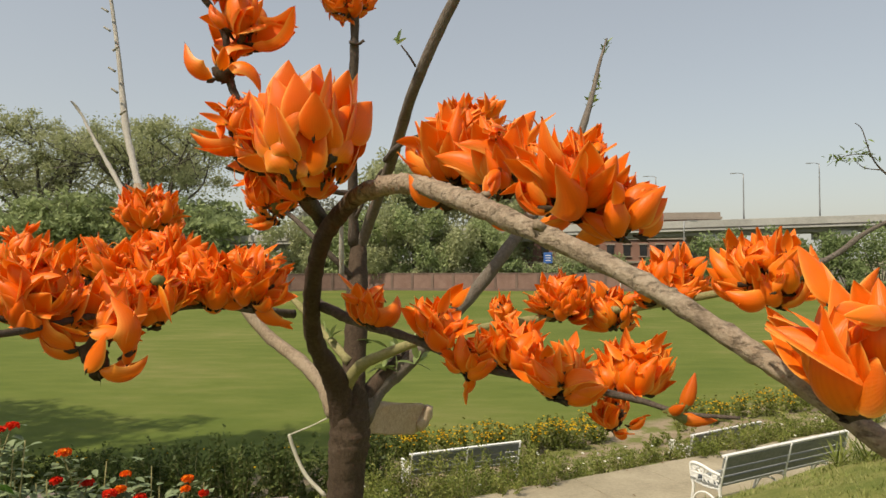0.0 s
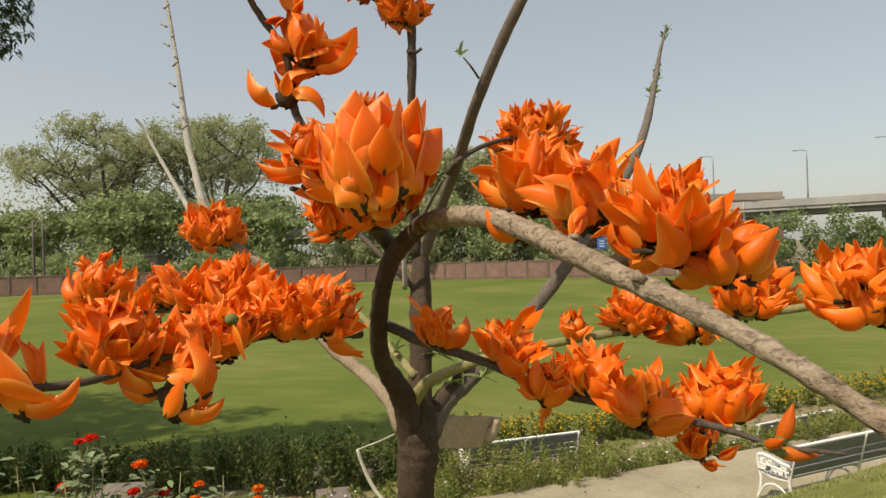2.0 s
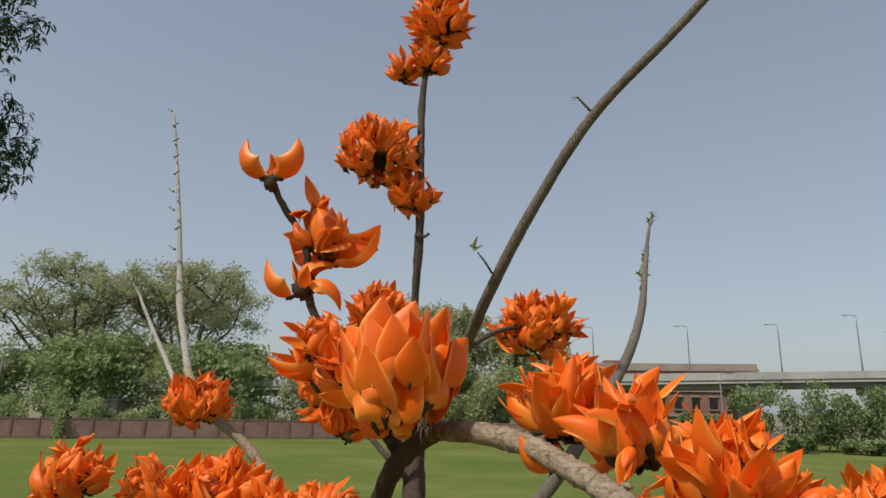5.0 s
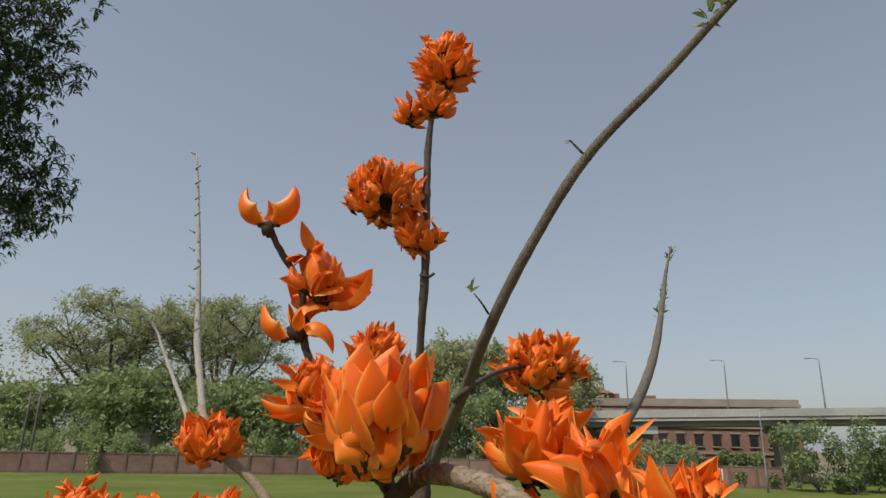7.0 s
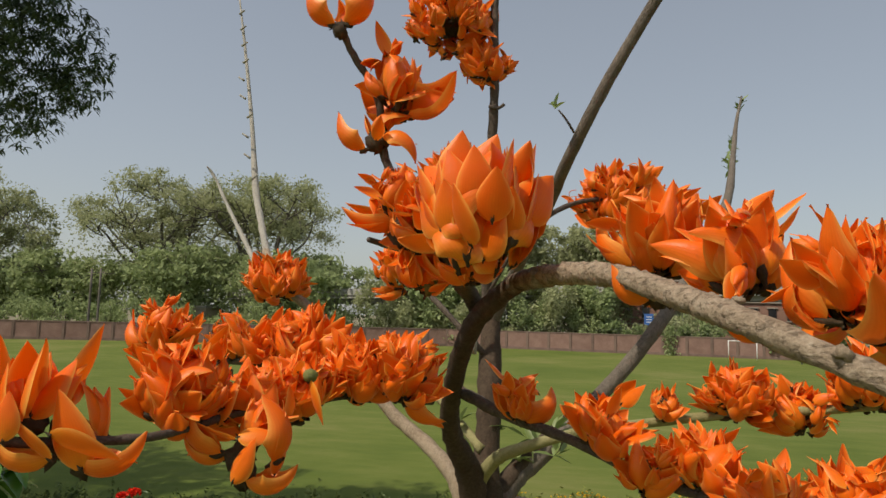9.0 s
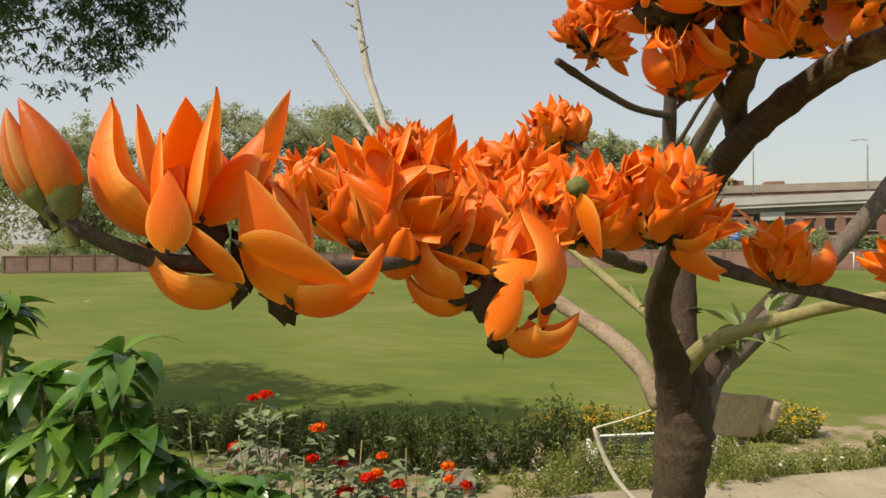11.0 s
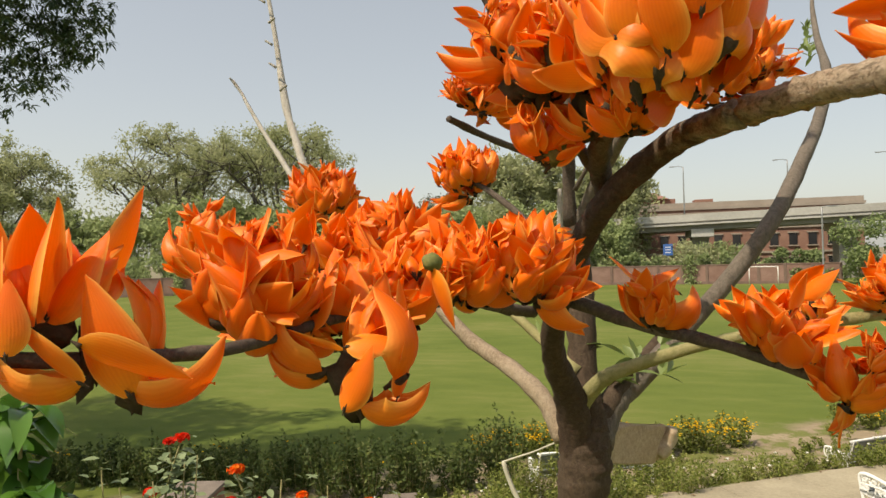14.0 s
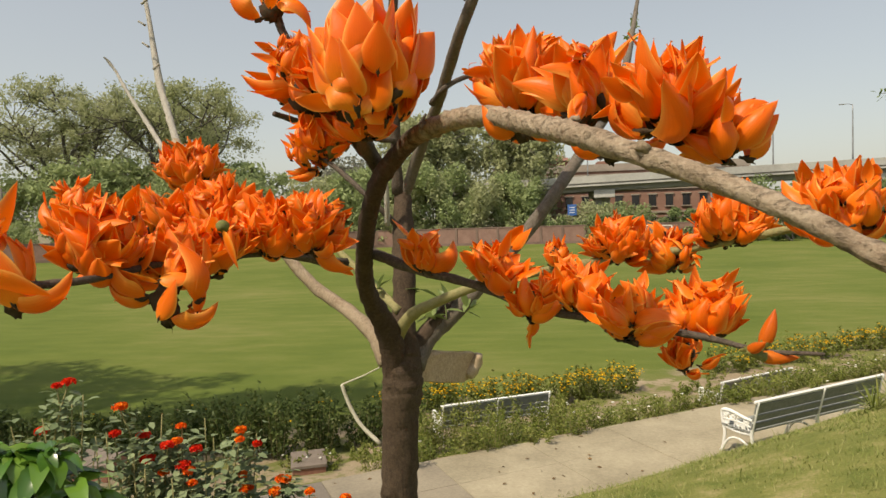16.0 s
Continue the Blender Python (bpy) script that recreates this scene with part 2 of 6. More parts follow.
WHITE_IRON = rough_paint("white_iron", (0.66, 0.66, 0.63), (0.82, 0.82, 0.80), 6, 60, 0.45, 0.25, 0.004)
SLAT_WOOD = rough_paint("white_slat", (0.16, 0.17, 0.155), (0.28, 0.29, 0.27), 4, 50, 0.55, 0.3, 0.004, (1, 6, 6))
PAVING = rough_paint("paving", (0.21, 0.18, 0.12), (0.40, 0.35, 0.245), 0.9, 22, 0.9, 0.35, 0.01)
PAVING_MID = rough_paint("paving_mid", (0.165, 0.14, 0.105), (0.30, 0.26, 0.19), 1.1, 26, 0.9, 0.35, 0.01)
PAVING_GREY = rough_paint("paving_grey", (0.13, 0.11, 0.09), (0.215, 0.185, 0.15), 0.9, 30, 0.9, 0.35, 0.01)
BLOCK_TOP = rough_paint("block_stone", (0.13, 0.105, 0.085), (0.23, 0.19, 0.155), 4, 60, 0.9, 0.5, 0.01)
BLOCK_RED = rough_paint("block_brick", (0.20, 0.085, 0.055), (0.30, 0.15, 0.10), 5, 60, 0.9, 0.5, 0.01)
WALL_RED = rough_paint("wall_brick", (0.19, 0.105, 0.083), (0.30, 0.19, 0.155), 0.7, 12, 0.9, 0.4, 0.02)
WALL_POST = rough_paint("wall_post", (0.14, 0.088, 0.072), (0.22, 0.155, 0.125), 0.9, 12, 0.9, 0.4, 0.02)
CONCRETE = rough_paint("concrete", (0.357, 0.348, 0.323), (0.527, 0.518, 0.484), 0.25, 3, 0.85, 0.2, 0.02)
CONCRETE_DARK = rough_paint("concrete_dark", (0.22, 0.21, 0.19), (0.33, 0.31, 0.28), 0.3, 3, 0.85, 0.2, 0.02)
BRICK_BLDG = rough_paint("building_brick", (0.23, 0.12, 0.09), (0.36, 0.21, 0.16), 0.4, 5, 0.9, 0.3, 0.02)
PLASTER = rough_paint("plaster_band", (0.270, 0.225, 0.188), (0.375, 0.323, 0.270), 0.4, 5, 0.9, 0.3, 0.02)
ROOF_RED = rough_paint("roof_red", (0.20, 0.10, 0.075), (0.30, 0.16, 0.12), 0.4, 5, 0.9, 0.3, 0.02)
GLASS_DARK = Net("window_glass", 0.12, 0.0, 0.6)
GLASS_DARK.bsdf.inputs["Base Color"].default_value = (0.03, 0.03, 0.035, 1)
GLASS_DARK = GLASS_DARK.m
STEEL = rough_paint("galvanised", (0.24, 0.25, 0.26), (0.36, 0.37, 0.38), 2, 30, 0.5, 0.1, 0.005, None, True, 0.4)
GOAL_WHITE = rough_paint("goal_white", (0.70, 0.70, 0.68), (0.80, 0.80, 0.78), 2, 30, 0.5, 0.1, 0.005)
SIGN_BLUE = rough_paint("sign_blue", (0.03, 0.11, 0.36), (0.05, 0.15, 0.44), 2, 20, 0.5, 0.1, 0.005)
WIRE = rough_paint("wire", (0.10, 0.09, 0.085), (0.18, 0.17, 0.16), 2, 30, 0.6, 0.1, 0.005, None, True, 0.5)


def ground_paint():
    n = Net("ground_grass_soil", 0.95, 0.0, 0.15)
    p = n.place()
    sep = n.node("ShaderNodeSeparateXYZ")
    n.link(p, sep.inputs[0])
    x, y = sep.outputs[0], sep.outputs[1]
    s = n.math("ADD", n.math("MULTIPLY", x, -0.5), n.math("MULTIPLY", y, 0.866))
    wob = n.math("MULTIPLY", n.math("SUBTRACT", n.noise(p, 0.6, 4), 0.5), 2.4)
    sw = n.math("ADD", s, wob)
    broad, mid, fine = n.noise(p, 0.09, 4), n.noise(p, 0.9, 5, 0.6, (0.5, 1.6, 1)), n.noise(p, 35, 6, 0.7)
    lawn = n.ramp(n.math("ADD", n.math("MULTIPLY", broad, 0.5), n.math("ADD", n.math("MULTIPLY", mid, 0.3), n.math("MULTIPLY", fine, 0.2))),
                  ((0.36, (0.075, 0.112, 0.020)), (0.5, (0.115, 0.145, 0.031)), (0.64, (0.180, 0.182, 0.060))))
    soil = n.ramp(n.math("ADD", n.math("MULTIPLY", mid, 0.5), n.math("MULTIPLY", fine, 0.5)), ((0.3, (0.19, 0.145, 0.095)), (0.7, (0.38, 0.31, 0.21))))
    weed = n.ramp(n.noise(p, 1.3, 6, 0.65), ((0.47, (0, 0, 0)), (0.56, (1, 1, 1))))
    bed = n.mix(weed, soil, n.mix(fine, (0.09, 0.115, 0.03), (0.20, 0.20, 0.07)))
    dry = n.ramp(n.math("ADD", n.math("MULTIPLY", n.noise(p, 2.2, 6, 0.65), 0.65), n.math("MULTIPLY", fine, 0.35)),
                 ((0.38, (0.105, 0.135, 0.03)), (0.54, (0.20, 0.205, 0.06)), (0.68, (0.38, 0.31, 0.165))))
    on_lawn = n.math("MULTIPLY", n.math("SUBTRACT", sw, 14.2), 1.2, True)
    on_bank = n.math("MULTIPLY", n.math("SUBTRACT", 7.1, sw), 3.0, True)
    c = n.mix(on_lawn, bed, lawn)
    c = n.mix(on_bank, c, dry)
    far = n.math("MULTIPLY", n.math("SUBTRACT", y, 125.0), 0.05, True)
    c = n.mix(far, c, (0.20, 0.18, 0.12))
    n.color(c)
    n.bump(fine, 0.6, 0.03)
    return n.m


GROUND = ground_paint()


# ---- mesh helpers ----
def mesh_of(name, verts, faces, smooth=True, uvs=None):
    me = bpy.data.meshes.new(name)
    me.from_pydata([tuple(map(float, v)) for v in verts], [], [tuple(map(int, f)) for f in faces])
    if smooth:
        me.polygons.foreach_set("use_smooth", [True] * len(me.polygons))
    if uvs is not None:
        layer = me.uv_layers.new(name="UVMap")
        idx = np.empty(len(me.loops), dtype=np.int32)
        me.loops.foreach_get("vertex_index", idx)
        layer.data.foreach_set("uv", np.asarray(uvs, dtype=np.float32)[idx].ravel())
    me.update()
    return me


def as_mesh(name, geo):
    if isinstance(geo, bmesh.types.BMesh):
        me = bpy.data.meshes.new(name)
        bmesh.ops.recalc_face_normals(geo, faces=geo.faces)
        geo.to_mesh(me)
        geo.free()
        return me
    if isinstance(geo, tuple):
        return mesh_of(name, *geo)
    return geo


def part(name, geo, material, parent=None, label=""):
    """Links a bmesh, a mesh or (verts, faces) as one object under a thing or a part."""
    me = as_mesh(name, geo)
    if material is not None and not len(me.materials):
        me.materials.append(material)
    ob = new(name, me)
    if parent:
        ob.parent = parent
    if label:
        tagged(ob, label)
    return ob


def thing(name, at, label, category, group="", kind=""):
    ob = new(name)
    ob.empty_display_size = 0.1
    ob.location = at
    return tagged(ob, label, category, group, kind)


def box(bm, size, at=(0, 0, 0), rot=(0, 0, 0), bevel=0.0):
    m = pose(*at, *rot) @ Matrix.Diagonal((*size, 1))
    made = bmesh.ops.create_cube(bm, size=1.0, matrix=m)
    if bevel:
        es = list({e for v in made["verts"] for e in v.link_edges})
        bmesh.ops.bevel(bm, geom=es, offset=bevel, segments=2, affect="EDGES", profile=0.6)
    return bm


def box_bm(size, at=(0, 0, 0), rot=(0, 0, 0), bevel=0.0):
    return box(bmesh.new(), size, at, rot, bevel)


def spline(pts, res=5):
    """Points along a smooth curve through pts (rows of any length)."""
    p = np.asarray(pts, float)
    p = np.vstack([2 * p[0] - p[1], p, 2 * p[-1] - p[-2]])
    out = []
    for i in range(1, len(p) - 2):
        for k in range(res):
            t = k / res
            a, b, c, d = p[i - 1 : i + 3]
            out.append(0.5 * (2 * b + (c - a) * t + (2 * a - 5 * b + 4 * c - d) * t * t + (3 * b - a - 3 * c + d) * t ** 3))
    out.append(p[-2])
    return np.array(out)


def tube(rows, sides=10, res=5, lumps=0.0, seed=0, knots=0.0):
    """A branch: rows of x, y, z, radius, swept, with lumps and swollen knots."""
    rng = np.random.default_rng(seed)
    s = spline(rows, res)
    c, r = s[:, :3], np.maximum(s[:, 3], 0.0004)
    if knots:
        r = r * (1 + knots * np.clip(rng.normal(0, 1, len(r)), 0, 2))
    t = np.gradient(c, axis=0)
    t /= np.linalg.norm(t, axis=1)[:, None] + 1e-9
    ref = np.array([0.31, 0.77, 0.2])
    verts, faces = [], []
    u = np.cross(t[0], ref)
    for i in range(len(c)):
        u = u - t[i] * (u @ t[i])
        u /= np.linalg.norm(u) + 1e-9
        w = np.cross(t[i], u)
        for k in range(sides):
            a = 2 * math.pi * k / sides
            rr = r[i] * (1 + lumps * rng.normal())
            verts.append(c[i] + rr * (math.cos(a) * u + math.sin(a) * w))
    n = len(c)
    for i in range(n - 1):
        for k in range(sides):
            a, b = i * sides + k, i * sides + (k + 1) % sides
            faces.append((a, b, b + sides, a + sides))
    faces.append(tuple(range(sides))[::-1])
    faces.append(tuple((n - 1) * sides + k for k in range(sides)))
    return verts, faces


def join(*geos):
    verts, faces = [], []
    for v, f in geos:
        o = len(verts)
        verts.extend(v)
        faces.extend(tuple(i + o for i in q) for q in f)
    return verts, faces


def blob(at, size, seed=0, rough=0.2, rings=5, sides=7):
    """A small knobby lump."""
    rng = np.random.default_rng(seed)
    verts, faces = [], []
    for i in range(rings + 1):
        th = math.pi * i / rings
        for k in range(sides):
            ph = 2 * math.pi * k / sides
            q = 1 + rough * rng.normal()
            d = np.array([math.sin(th) * math.cos(ph), math.sin(th) * math.sin(ph), math.cos(th)])
            verts.append(np.array(at) + d * np.array(size) * q)
    for i in range(rings):
        for k in range(sides):
            a, b = i * sides + k, i * sides + (k + 1) % sides
            faces.append((a, a + sides, b + sides, b))
    return verts, faces


def leaves(at, ways, length, width, seed=0, droop=0.5, fold=0.25, rows=4):
    """Pointed, folded, drooping leaves: one at each place, along each way."""
    rng = np.random.default_rng(seed)
    at, ways = np.asarray(at, float), np.asarray(ways, float)
    n = len(at)
    ways = ways / (np.linalg.norm(ways, axis=1)[:, None] + 1e-9)
    side = np.cross(ways, np.array([0, 0, 1.0]) + 0.3 * rng.normal(size=(n, 3)))
    side /= np.linalg.norm(side, axis=1)[:, None] + 1e-9
    L = length * rng.uniform(0.7, 1.15, n)[:, None]
    W = width * rng.uniform(0.75, 1.15, n)[:, None]
    D = droop * rng.uniform(0.4, 1.4, n)[:, None]
    prof = {3: (0.12, 1.0, 0.0), 4: (0.15, 0.95, 0.8, 0.0), 6: (0.12, 0.7, 1.0, 0.92, 0.55, 0.0)}[rows]
    V, c, w = [], at.copy(), ways.copy()
    nrm = np.cross(side, ways)
    for i, q in enumerate(prof):
        V += [c + side * W * q / 2 + nrm * W * q * fold, c, c - side * W * q / 2 + nrm * W * q * fold]
        w = w + np.array([0, 0, -1.0]) * D / rows
        w /= np.linalg.norm(w, axis=1)[:, None]
        c = c + w * L / (rows - 1)
    V = np.stack(V, 1)
    m = len(prof) * 3
    base = np.arange(n)[:, None] * m
    quads = []
    for i in range(len(prof) - 1):
        for k in (0, 1):
            a = i * 3 + k
            quads.append(base + np.array([a, a + 1, a + 4, a + 3]))
    return V.reshape(-1, 3), np.stack(quads, 1).reshape(-1, 4)


def cards(at, size, seed=0, flat=0.0):
    """Small leaf-shaped pieces with random turns, for foliage far off."""
    rng = np.random.default_rng(seed)
    n = len(at)
    a = rng.normal(size=(n, 3))
    a[:, 2] *= 1 - flat
    a /= np.linalg.norm(a, axis=1)[:, None]
    b = np.cross(a, rng.normal(size=(n, 3)))
    b /= np.linalg.norm(b, axis=1)[:, None]
    s = size * rng.uniform(0.6, 1.4, n)[:, None]
    V = np.stack([at - a * s, at + b * s * 0.45 - a * s * 0.1, at + a * s, at - b * s * 0.45 + a * s * 0.1], 1).reshape(-1, 3)
    return V, np.arange(4 * n).reshape(-1, 4)


# ---- ground ----
ALONG, ACROSS = Vector((0.866, 0.5, 0)), Vector((-0.5, 0.866, 0))
LAWN = -0.9
PATH_Z = 0.15


def strip(a, s, z=0.0):
    """A place a metres along the garden path and s metres across it."""
    v = ALONG * a + ACROSS * s
    return Vector((v.x, v.y, z))


def ground_z(x, y):
    s = -0.5 * np.asarray(x) + 0.866 * np.asarray(y)
    d = np.clip(6.62 - s, 0, None)
    right = np.clip((np.asarray(x) - 0.5) / 4.0, 0, 1)
    top = 2.2 + 0.35 * right
    bank = top * (1 - np.exp(-d / (3.7 - 0.9 * right)))
    q = np.clip((s - 8.75) / 1.7, 0, 1)
    w = np.clip((s - 10.4) / 2.6, 0, 1)
    down = -0.55 * q * q * (3 - 2 * q) + (LAWN + 0.55) * w * w * (3 - 2 * w)
    return bank + down + PATH_Z * np.clip((9.6 - s) / 0.9, 0, 1)


def ground_at(x, y, lift=0.0):
    return Vector((x, y, float(ground_z(x, y)) + lift))


def build_ground():
    xs = np.concatenate([np.arange(-14, 18.01, 0.3), np.arange(-60, -15, 4), np.arange(20, 61, 4), np.linspace(-3000, -100, 15), np.linspace(100, 3000, 15)])
    ys = np.concatenate([np.arange(-4, 26.01, 0.3), np.arange(-40, -5, 5), np.arange(29, 131, 5), np.linspace(-3000, -80, 15), np.linspace(160, 3500, 17)])
    xs, ys = np.sort(xs), np.sort(ys)
    X, Y = np.meshgrid(xs, ys)
    Z = ground_z(X, Y)
    near = (X > -13) & (X < 17) & (Y > -3) & (Y < 25)
    rng = np.random.default_rng(3)
    s = -0.5 * X + 0.866 * Y
    onpath = (s > 6.7) & (s < 8.8)
    Z = Z + rng.normal(0, 0.012, Z.shape) * near * ~onpath - 0.02 * onpath
    verts = np.stack([X.ravel(), Y.ravel(), Z.ravel()], 1)
    nx, ny = len(xs), len(ys)
    i = (np.arange(ny - 1)[:, None] * nx + np.arange(nx - 1)[None]).ravel()
    faces = np.stack([i, i + 1, i + nx + 1, i + nx], 1)
    ob = part("ground", (verts, faces), GROUND)
    tagged(ob, "mown green lawn, dry flower beds and grassy bank", "ground", kind="structure")


build_ground()


def build_path():
    """The trodden garden path: worn pale slabs, darker and greyer towards its left end."""
    root = new("pavement")
    tagged(root, "pale sandy garden path of worn slabs", "path", kind="structure")
    rng = random.Random(4)
    a = -16.0
    while a < 16:
        step = rng.uniform(1.3, 1.7)
        s = 6.72
        for w in (1.05, 0.98):
            bm = box_bm((step - 0.006, w - 0.006, 0.12), (0, 0, -0.06), bevel=0.006)
            for v in bm.verts:
                v.co.z += 0.004 * math.sin(9 * v.co.x + a) * (v.co.z > -0.03)
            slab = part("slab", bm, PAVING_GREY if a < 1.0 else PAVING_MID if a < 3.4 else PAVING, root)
            p = strip(a + step / 2, s + w / 2, PATH_Z + 0.012 + rng.uniform(-0.004, 0.004))
            slab.matrix_basis = pose(*p, 0, 0, 30)
            s += w
        a += step


build_path()


# ---- the flame tree ----
def petal_grid(length, width, depth, bend, base=0.22, cup=1.6, belly=0.75, start=0.0, nu=9, nv=6, ripple=0.0, seed=0, early=1.4, recurve=0.0, full=0.66):
    """A cupped, pointed petal that leaves the origin along +z and bends towards +y, most near its base."""
    rng = np.random.default_rng(seed)
    u = np.linspace(0, 1, nu + 1)
    ang = start + bend * (1 - (1 - u) ** early) - recurve * np.clip((u - 0.6) / 0.4, 0, 1) ** 2
    dy, dz = np.sin(ang) * length / nu, np.cos(ang) * length / nu
    cy, cz = np.concatenate([[0], np.cumsum(dy)[:-1]]), np.concatenate([[0], np.cumsum(dz)[:-1]])
    shape = np.sin(math.pi * u ** belly) ** full * (1 - 0.42 * u ** 3)
    shape = np.maximum(shape, base * (1 - u) ** 2)
    shape[-1] = 0.0
    ph, skew = rng.uniform(0, 6.28), rng.normal(0, 0.12)
    V, U = [], []
    for i in range(nu + 1):
        N = np.array([0, math.cos(ang[i]), -math.sin(ang[i])])
        for k in range(nv + 1):
            v = -1 + 2 * k / nv
            a = v * cup
            wob = ripple * math.sin(4 * u[i] + ph + 2.0 * v) * abs(v) ** 2
            V.append(np.array([0, cy[i], cz[i]]) + np.array([1, 0, 0]) * (width * shape[i] * math.sin(a) / max(math.sin(min(cup, 1.57)), 0.3) + skew * width * u[i] ** 2)
                     + N * (depth * shape[i] * (1 - math.cos(a)) + wob))
            U.append((k / nv, u[i]))
    F = [(i * (nv + 1) + k, i * (nv + 1) + k + 1, (i + 1) * (nv + 1) + k + 1, (i + 1) * (nv + 1) + k) for i in range(nu) for k in range(nv)]
    return np.array(V), F, U


def turn(V, rx=0, ry=0, rz=0, at=(0, 0, 0)):
    R = np.array(Euler([radians(a) for a in (rx, ry, rz)]).to_matrix())
    return V @ R.T + np.array(at)


def calyx_cup(seed, size=1.0):
    """The dark velvety cup that holds a flower, with a short stalk."""
    rng = np.random.default_rng(seed)
    rows = ((-0.016, 0.0026), (-0.010, 0.0028), (-0.004, 0.0042), (0.002, 0.0066), (0.008, 0.0072), (0.0125, 0.0064))
    V, F, n = [], [], 8
    for z, r in rows:
        for k in range(n):
            a = 2 * math.pi * k / n
            rr = r * size * (1 + 0.08 * rng.normal())
            V.append((rr * math.cos(a), rr * math.sin(a), z * size + (0.002 * rng.normal() if z > 0.01 else 0)))
    for i in range(len(rows) - 1):
        for k in range(n):
            a, b = i * n + k, i * n + (k + 1) % n
            F.append((a, b, b + n, a + n))
    return np.array(V), F


def flower_mesh(seed, kind="open", petal=None):
    """One flower: a broad boat-shaped keel, two wings and a standard in a dark cup."""
    rng = np.random.default_rng(seed)
    L = 0.074 * rng.uniform(0.9, 1.1)
    w = 0.0155 * rng.uniform(0.9, 1.12)
    b = rng.uniform(1.6, 2.3)
    if kind == "claw":
        b, w, L = rng.uniform(2.15, 2.6), w * 1.15, L * 1.08
    if kind in ("inner", "old"):
        L, w, b = L * 0.74, w * 0.7, b * 0.8
    geos = []
    if kind == "petal":
        # a single broad petal standing free of its fellows
        geos.append(petal_grid(0.062, 0.0165 * rng.uniform(0.9, 1.1), 0.009 * rng.uniform(0.8, 1.3), rng.uniform(0.25, 0.6), cup=rng.uniform(1.1, 1.4), belly=0.68, base=0.3, nu=14, nv=10, ripple=0.0008, seed=seed, early=1.3, recurve=rng.uniform(0.0, 0.3)))
    else:
        geos.append(petal_grid(L, w, w * rng.uniform(1.2, 1.5), b, cup=rng.uniform(1.4, 1.6), belly=rng.uniform(0.66, 0.8), base=0.35, full=0.55, nu=15, nv=10, ripple=0.0016, seed=seed, recurve=rng.uniform(-0.35, 0.6)))
    loose = 1.0 if kind in ("old", "inner") else 0.45
    if kind != "petal":
        # the standard stands behind the keel and leans back
        V, F, U = petal_grid((0.040 if kind == "claw" else 0.056) * rng.uniform(0.85, 1.15), 0.0150 * rng.uniform(0.8, 1.1), 0.006, rng.uniform(-0.5, 0.7), cup=1.15, belly=0.7, start=0.8, nu=11, nv=8, ripple=0.0015 * (0.6 + loose), seed=seed + 1, early=1.2)
        geos.append((turn(V, -rng.uniform(-10, 28) * loose, rng.uniform(-22, 22), rng.uniform(-50, 50) * loose, (0, 0.007, 0.004)), F, U))
    if kind in ("open", "inner", "old"):
        for sgn in (-1, 1):
            V, F, U = petal_grid(0.052 * rng.uniform(0.8, 1.12), 0.0088, 0.006, b * rng.uniform(0.45, 0.9), cup=1.2, belly=0.7, ripple=0.001, seed=seed + 3 + sgn)
            geos.append((turn(V, -rng.uniform(6, 24), sgn * rng.uniform(4, 26) * (0.4 + loose), sgn * rng.uniform(0, 60) * loose, (sgn * 0.005, 0.006, 0.004)), F, U))
    if kind == "old":
        # thin curled stamens
        for s in range(3):
            e = rng.normal(0, 0.008, 3)
            st = [(0.0, 0.006, 0.004, 0.0009), (e[0] * 0.5, 0.018, 0.024, 0.0009), (e[0], 0.034 + e[1], 0.026, 0.0008), (e[0] * 1.4, 0.034 + e[1], 0.008 + e[2], 0.0006)]
            tv, tf = tube(st, 4, 4)
            geos.append((np.array(tv), tf, [(0.5, 0.02)] * len(tv)))
    verts, faces, uvs = [], [], []
    for V, F, U in geos:
        o = len(verts)
        verts.extend(V)
        faces.extend(tuple(i + o for i in f) for f in F)
        uvs.extend(U)
    k = len(faces)
    cv, cf = calyx_cup(seed, 0.25 if kind == "petal" else 0.5 if kind == "inner" else 0.62)
    o = len(verts)
    verts.extend(cv)
    faces.extend(tuple(i + o for i in f) for f in cf)
    uvs.extend([(0.5, 0.0)] * len(cv))
    me = mesh_of("flower", verts, faces, True, uvs)
    me.materials.append(petal or PETAL)
    me.materials.append(CALYX)
    me.polygons.foreach_set("material_index", [0] * k + [1] * (len(faces) - k))
    return me


